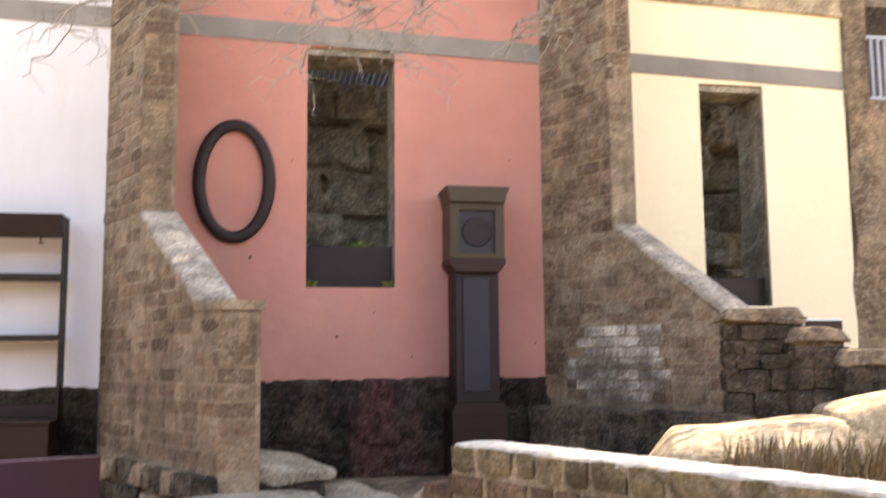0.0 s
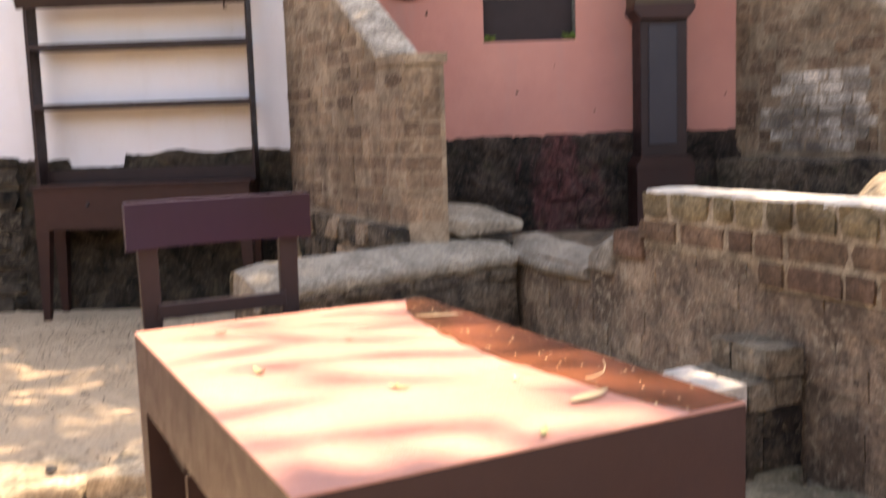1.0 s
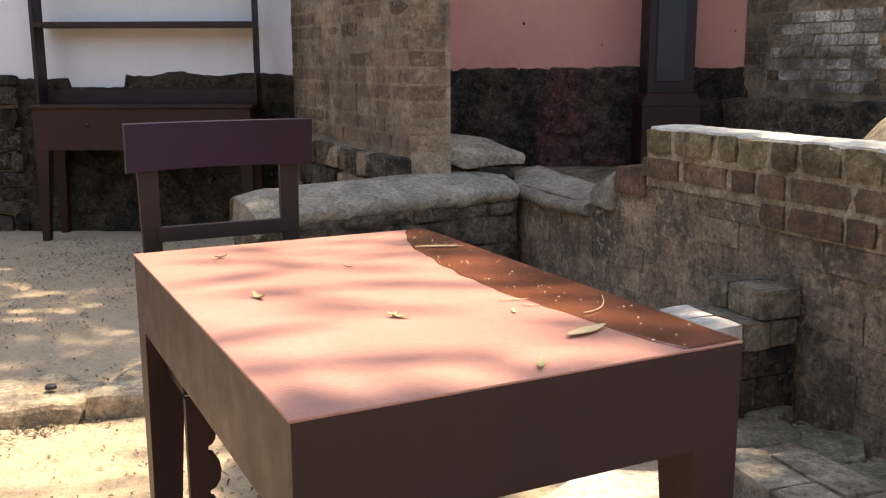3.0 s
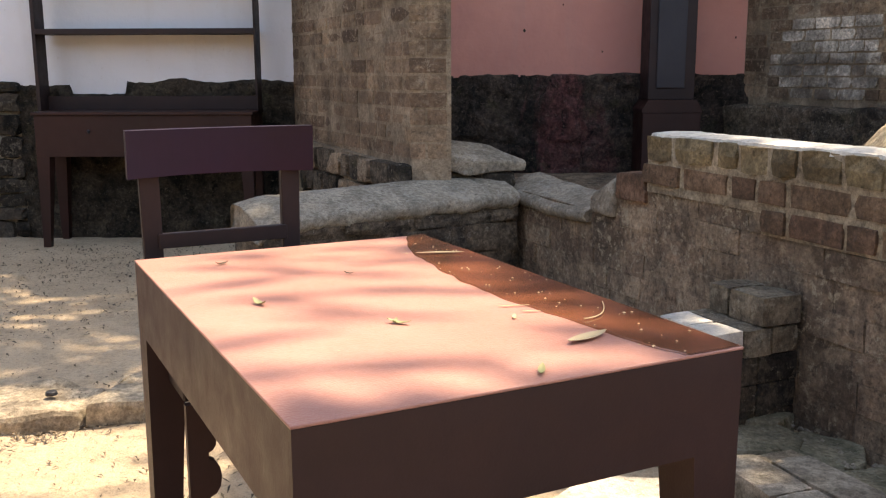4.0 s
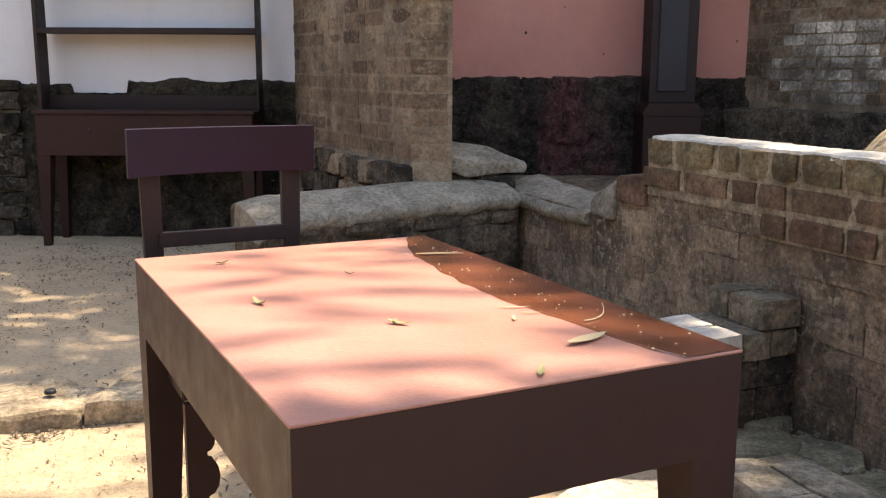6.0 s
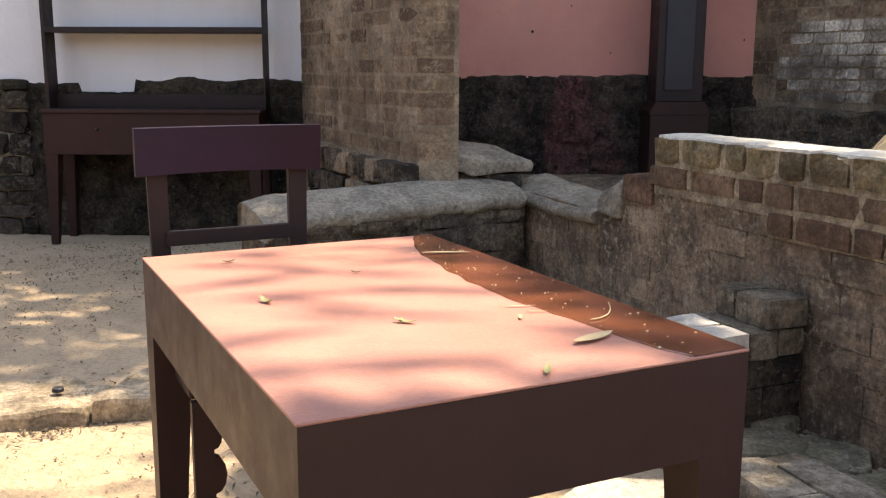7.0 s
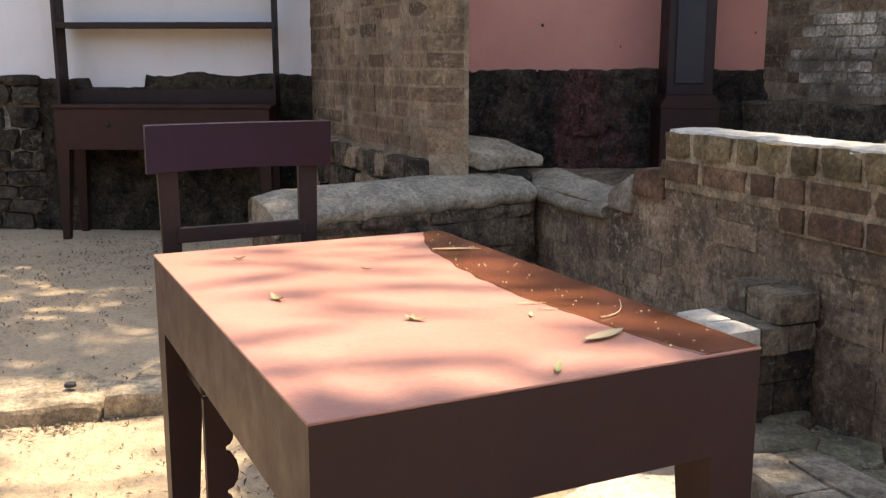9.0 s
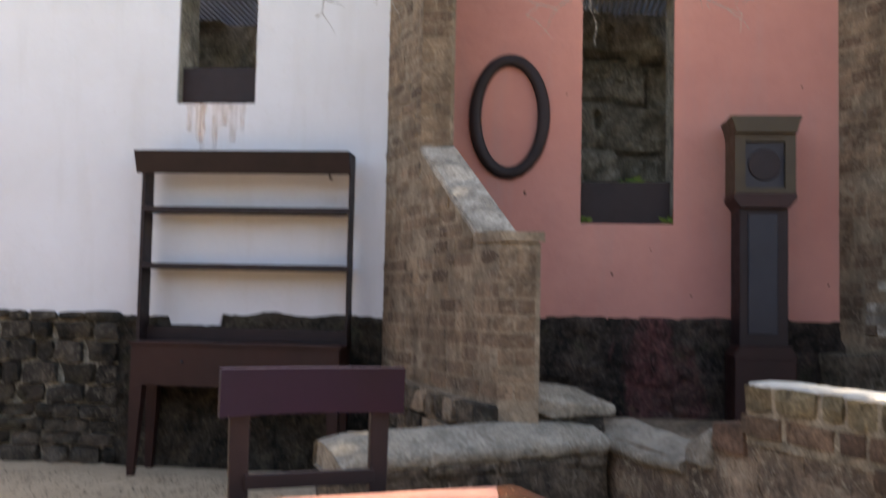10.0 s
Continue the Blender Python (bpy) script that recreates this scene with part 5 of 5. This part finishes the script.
# first party wall
brick_courses(wall_party_1, bm_pier, 0.0, 1.93, 0.70, 2.16, 0.086, 0.24, rng, proud=0.003, top=lambda q: 1.50 if q > 1.6 else (4.7 if q < 0.7 else 2.13 - 0.66 * (q - 0.715)), gap_w=0.014)
brick_courses(wall_party_1, bm_pier, 0.0, 0.712, 2.16, 3.9, 0.086, 0.24, rng, proud=0.003, gap_w=0.014)
# second party wall, with a limewashed patch
row, z = 0, 0.96
while z < 1.46:
    q = 0.22 - 0.09 * (row % 2)
    while q < 1.15:
        l = rng.choice((0.19, 0.20, 0.10, 0.185))
        a, c = max(q, 0.22), min(q + l, 1.15)
        q += l
        limed = 0.25 * noise.noise((q * 3.0, z * 4.0, 3)) + 0.5 - abs((a + c) / 2 - 0.68) - 0.5 * abs(z - 1.18)
        if c - a > 0.04:
            lay("brick", rng.choice(bm_white if limed > 0.08 else bm_pier), wall_party_2, ((a + c) / 2, 0.045 - 0.009 + rng.uniform(-0.004, 0.004), z + 0.036), (c - a - 0.008, 0.09, 0.064), rng.uniform(-0.6, 0.6), rng.uniform(-0.8, 0.8))
    z += 0.072
    row += 1
brick_courses(wall_party_2, bm_pier, 0.0, 0.215, 0.96, 1.46, 0.084, 0.2, rng, proud=0.005, gap_w=0.010)
brick_courses(wall_party_2, bm_pier, 1.16, 1.55, 0.96, 1.46, 0.084, 0.24, rng, proud=0.005, gap_w=0.010)
brick_courses(wall_party_2, bm_pier, 0.0, 1.5, 1.464, 2.10, 0.084, 0.24, rng, proud=0.003, top=lambda q: 4 if q < 0.69 else 2.11 - 0.73 * (q - 0.7), gap_w=0.008)
brick_courses(wall_party_2, bm_pier, 0.0, 0.69, 2.10, 3.95, 0.084, 0.24, rng, proud=0.003, gap_w=0.008)


def end_bricks(owner, meshes, s, shift, z0, z1, course):
    """Bricks on a wall's end, which runs parallel to the facade."""
    z, row = z0, 0
    turn = math.degrees(math.atan2(shift[1], shift[0]))
    w = math.hypot(*shift)
    while z + course <= z1:
        cuts = (0.0, 1.0) if row % 2 else (0.0, 0.45, 1.0)
        for a, c in zip(cuts, cuts[1:]):
            m = (a + c) / 2
            lay("brick", rng.choice(meshes), owner, (s + shift[0] * m - 0.036, shift[1] * m, z + course / 2), ((c - a) * w - 0.010, 0.075, course - 0.010), turn)
        z += course
        row += 1


end_bricks(wall_party_1, bm_pier, 1.93, SH1, 0.70, 1.51, 0.086)
end_bricks(wall_party_1, bm_pier, 0.715, SH1, 2.19, 3.9, 0.086)
end_bricks(wall_party_2, bm_pier, 0.69, SH2, 2.15, 4.0, 0.10)


def rubble_face(owner, meshes, s0, s1, z0, z1, y, rng, size=0.2, depth=0.12, joint=0.014):
    z = z0
    while z < z1 - 0.03:
        h = min(rng.uniform(0.55, 1.0) * size, z1 - z)
        s = s0 - rng.uniform(0, 0.1)
        while s < s1:
            l = rng.uniform(0.7, 1.9) * size
            a, c = max(s, s0), min(s + l, s1)
            s += l
            if c - a > 0.05 and h > 0.04:
                lay("stone", rng.choice(meshes), owner, ((a + c) / 2, y + depth / 2 + rng.uniform(-0.012, 0.015), z + h / 2), (c - a - joint, depth, h * rng.uniform(0.94, 1.02) - joint * 0.7), rng.uniform(-3, 3), rng.uniform(-4, 4))
        z += h


st_dark = blocks_of("stone", RUBBLE, 8, 0.09, 0.075, 11)
def rough_panel(x0, x1, z0, top):
    """An uneven masonry face whose stones have worn into one another."""
    b = bmesh.new()
    n, m = 150, 48
    g = []
    for j in range(m + 1):
        row = []
        for i in range(n + 1):
            x = x0 + (x1 - x0) * i / n
            z = z0 + (top(x) - z0) * j / m
            y = -0.012 - 0.02 * abs(noise.noise((x * 3, 1, z * 3))) - 0.018 * noise.noise((x * 9, 4, z * 9)) - 0.010 * noise.noise((x * 23, 4, z * 23)) - 0.016 * noise.cell(Vector((x * 4.5 + 0.5 * noise.noise((x * 3, 0, z * 3)), 2, z * 6 + 0.5 * noise.noise((x * 3, 9, z * 3))))) + (0.03 if j == m else 0.0)
            row.append(b.verts.new((x, y, z)))
        g.append(row)
    for j in range(m):
        for i in range(n):
            b.faces.new((g[j][i], g[j][i + 1], g[j + 1][i + 1], g[j + 1][i]))
    return b


st_soot = blocks_of("stone", SOOT_BROWN, 7, 0.12, 0.10, 12)
st_low = blocks_of("stone", SOOT_LOW, 7, 0.05, 0.06, 14)
st_tan = blocks_of("stone", RUBBLE_TAN, 7, 0.10, 0.085, 13)
base_white = thing("wall_base_white", "dark rubble stone base under the white wall", "wall", (0, FACE, 0), kind="structure")
part("base_panel", rough_panel(-2.95, -1.05, -0.02, lambda x: white_bottom(x) + 0.006), SOOT_BROWN, base_white, smooth=True)
rubble_face(base_white, st_dark + st_soot, -4.6, -2.93, 0.0, 1.08, -0.03, rng, 0.17, joint=0.004)
base_pink = thing("wall_base_pink", "dark mauve-stained rubble base under the pink wall", "wall", (0, FACE, 0), kind="structure")
part("base_panel", rough_panel(-0.40, 2.06, 0.40, lambda x: 1.125 + 0.012 * noise.noise((x * 7, 0, 2))), SOOT_MAUVE, base_pink, smooth=True)
rubble_face(plinth, st_tan + st_low[:3], 0.35, 1.93, 0.0, 0.68, -0.09, rng, 0.15)
rubble_face(low_wall, st_low, 0.06, 1.44, -0.04, 0.46, -0.012, rng, 0.22, joint=0.002)

slab_base = thing("slab_base", "dark rubble stones under the grey slab", "rubble", (0, 4.90, 0))
part("core", box(-0.22, 0.34, 0.04, 0.25, -0.1, 0.62), PIER_MORTAR, slab_base)
rubble_face(slab_base, st_dark + st_tan[:2], -0.22, 0.36, 0.0, 0.64, 0.0, rng, 0.14, 0.1, joint=0.008)


def make_stone_steps(x0, x1, y, top, seed, label):
    r = random.Random(seed)
    o = thing("stone_step", label, "stone steps", ((x0 + x1) / 2, y, 0.43), group="rough stone steps beside the party wall")
    w, h = (x1 - x0) / 2, top - 0.43
    part("core", box(-w + 0.02, w - 0.02, 0.04, 0.40, 0.0, h - 0.05), WALL_JOINT, o)
    rubble_face(o, st_step, -w, w, 0.0, h - 0.09, 0.0, r, 0.15, 0.12, joint=0.001)
    part("cap_stone", roughen(hull([(-w - 0.02, -0.03, h - 0.09), (w + 0.03, -0.03, h - 0.10), (-w, 0.42, h - 0.09), (w, 0.42, h - 0.09), (-w + 0.03, 0.0, h - 0.01), (w - 0.04, 0.0, h - 0.02), (-w + 0.03, 0.40, h), (w - 0.03, 0.40, h)], 0.012, seed, 0.012), 0.025, 6, 2), RUBBLE_TAN, o, "worn sandstone cap")


st_step = blocks_of("stone", SOOT_STEP, 7, 0.05, 0.06, 15)
make_stone_steps(2.70, 3.21, 5.12, 1.545, 1, "dark rough stone stack at the party wall's end")
make_stone_steps(3.10, 3.45, 5.02, 1.43, 2, "lower rough stone stack with a sunlit rounded cap")
make_stone_steps(3.34, 3.70, 4.93, 1.29, 3, "lowest rough stone stack with a sunlit cap")
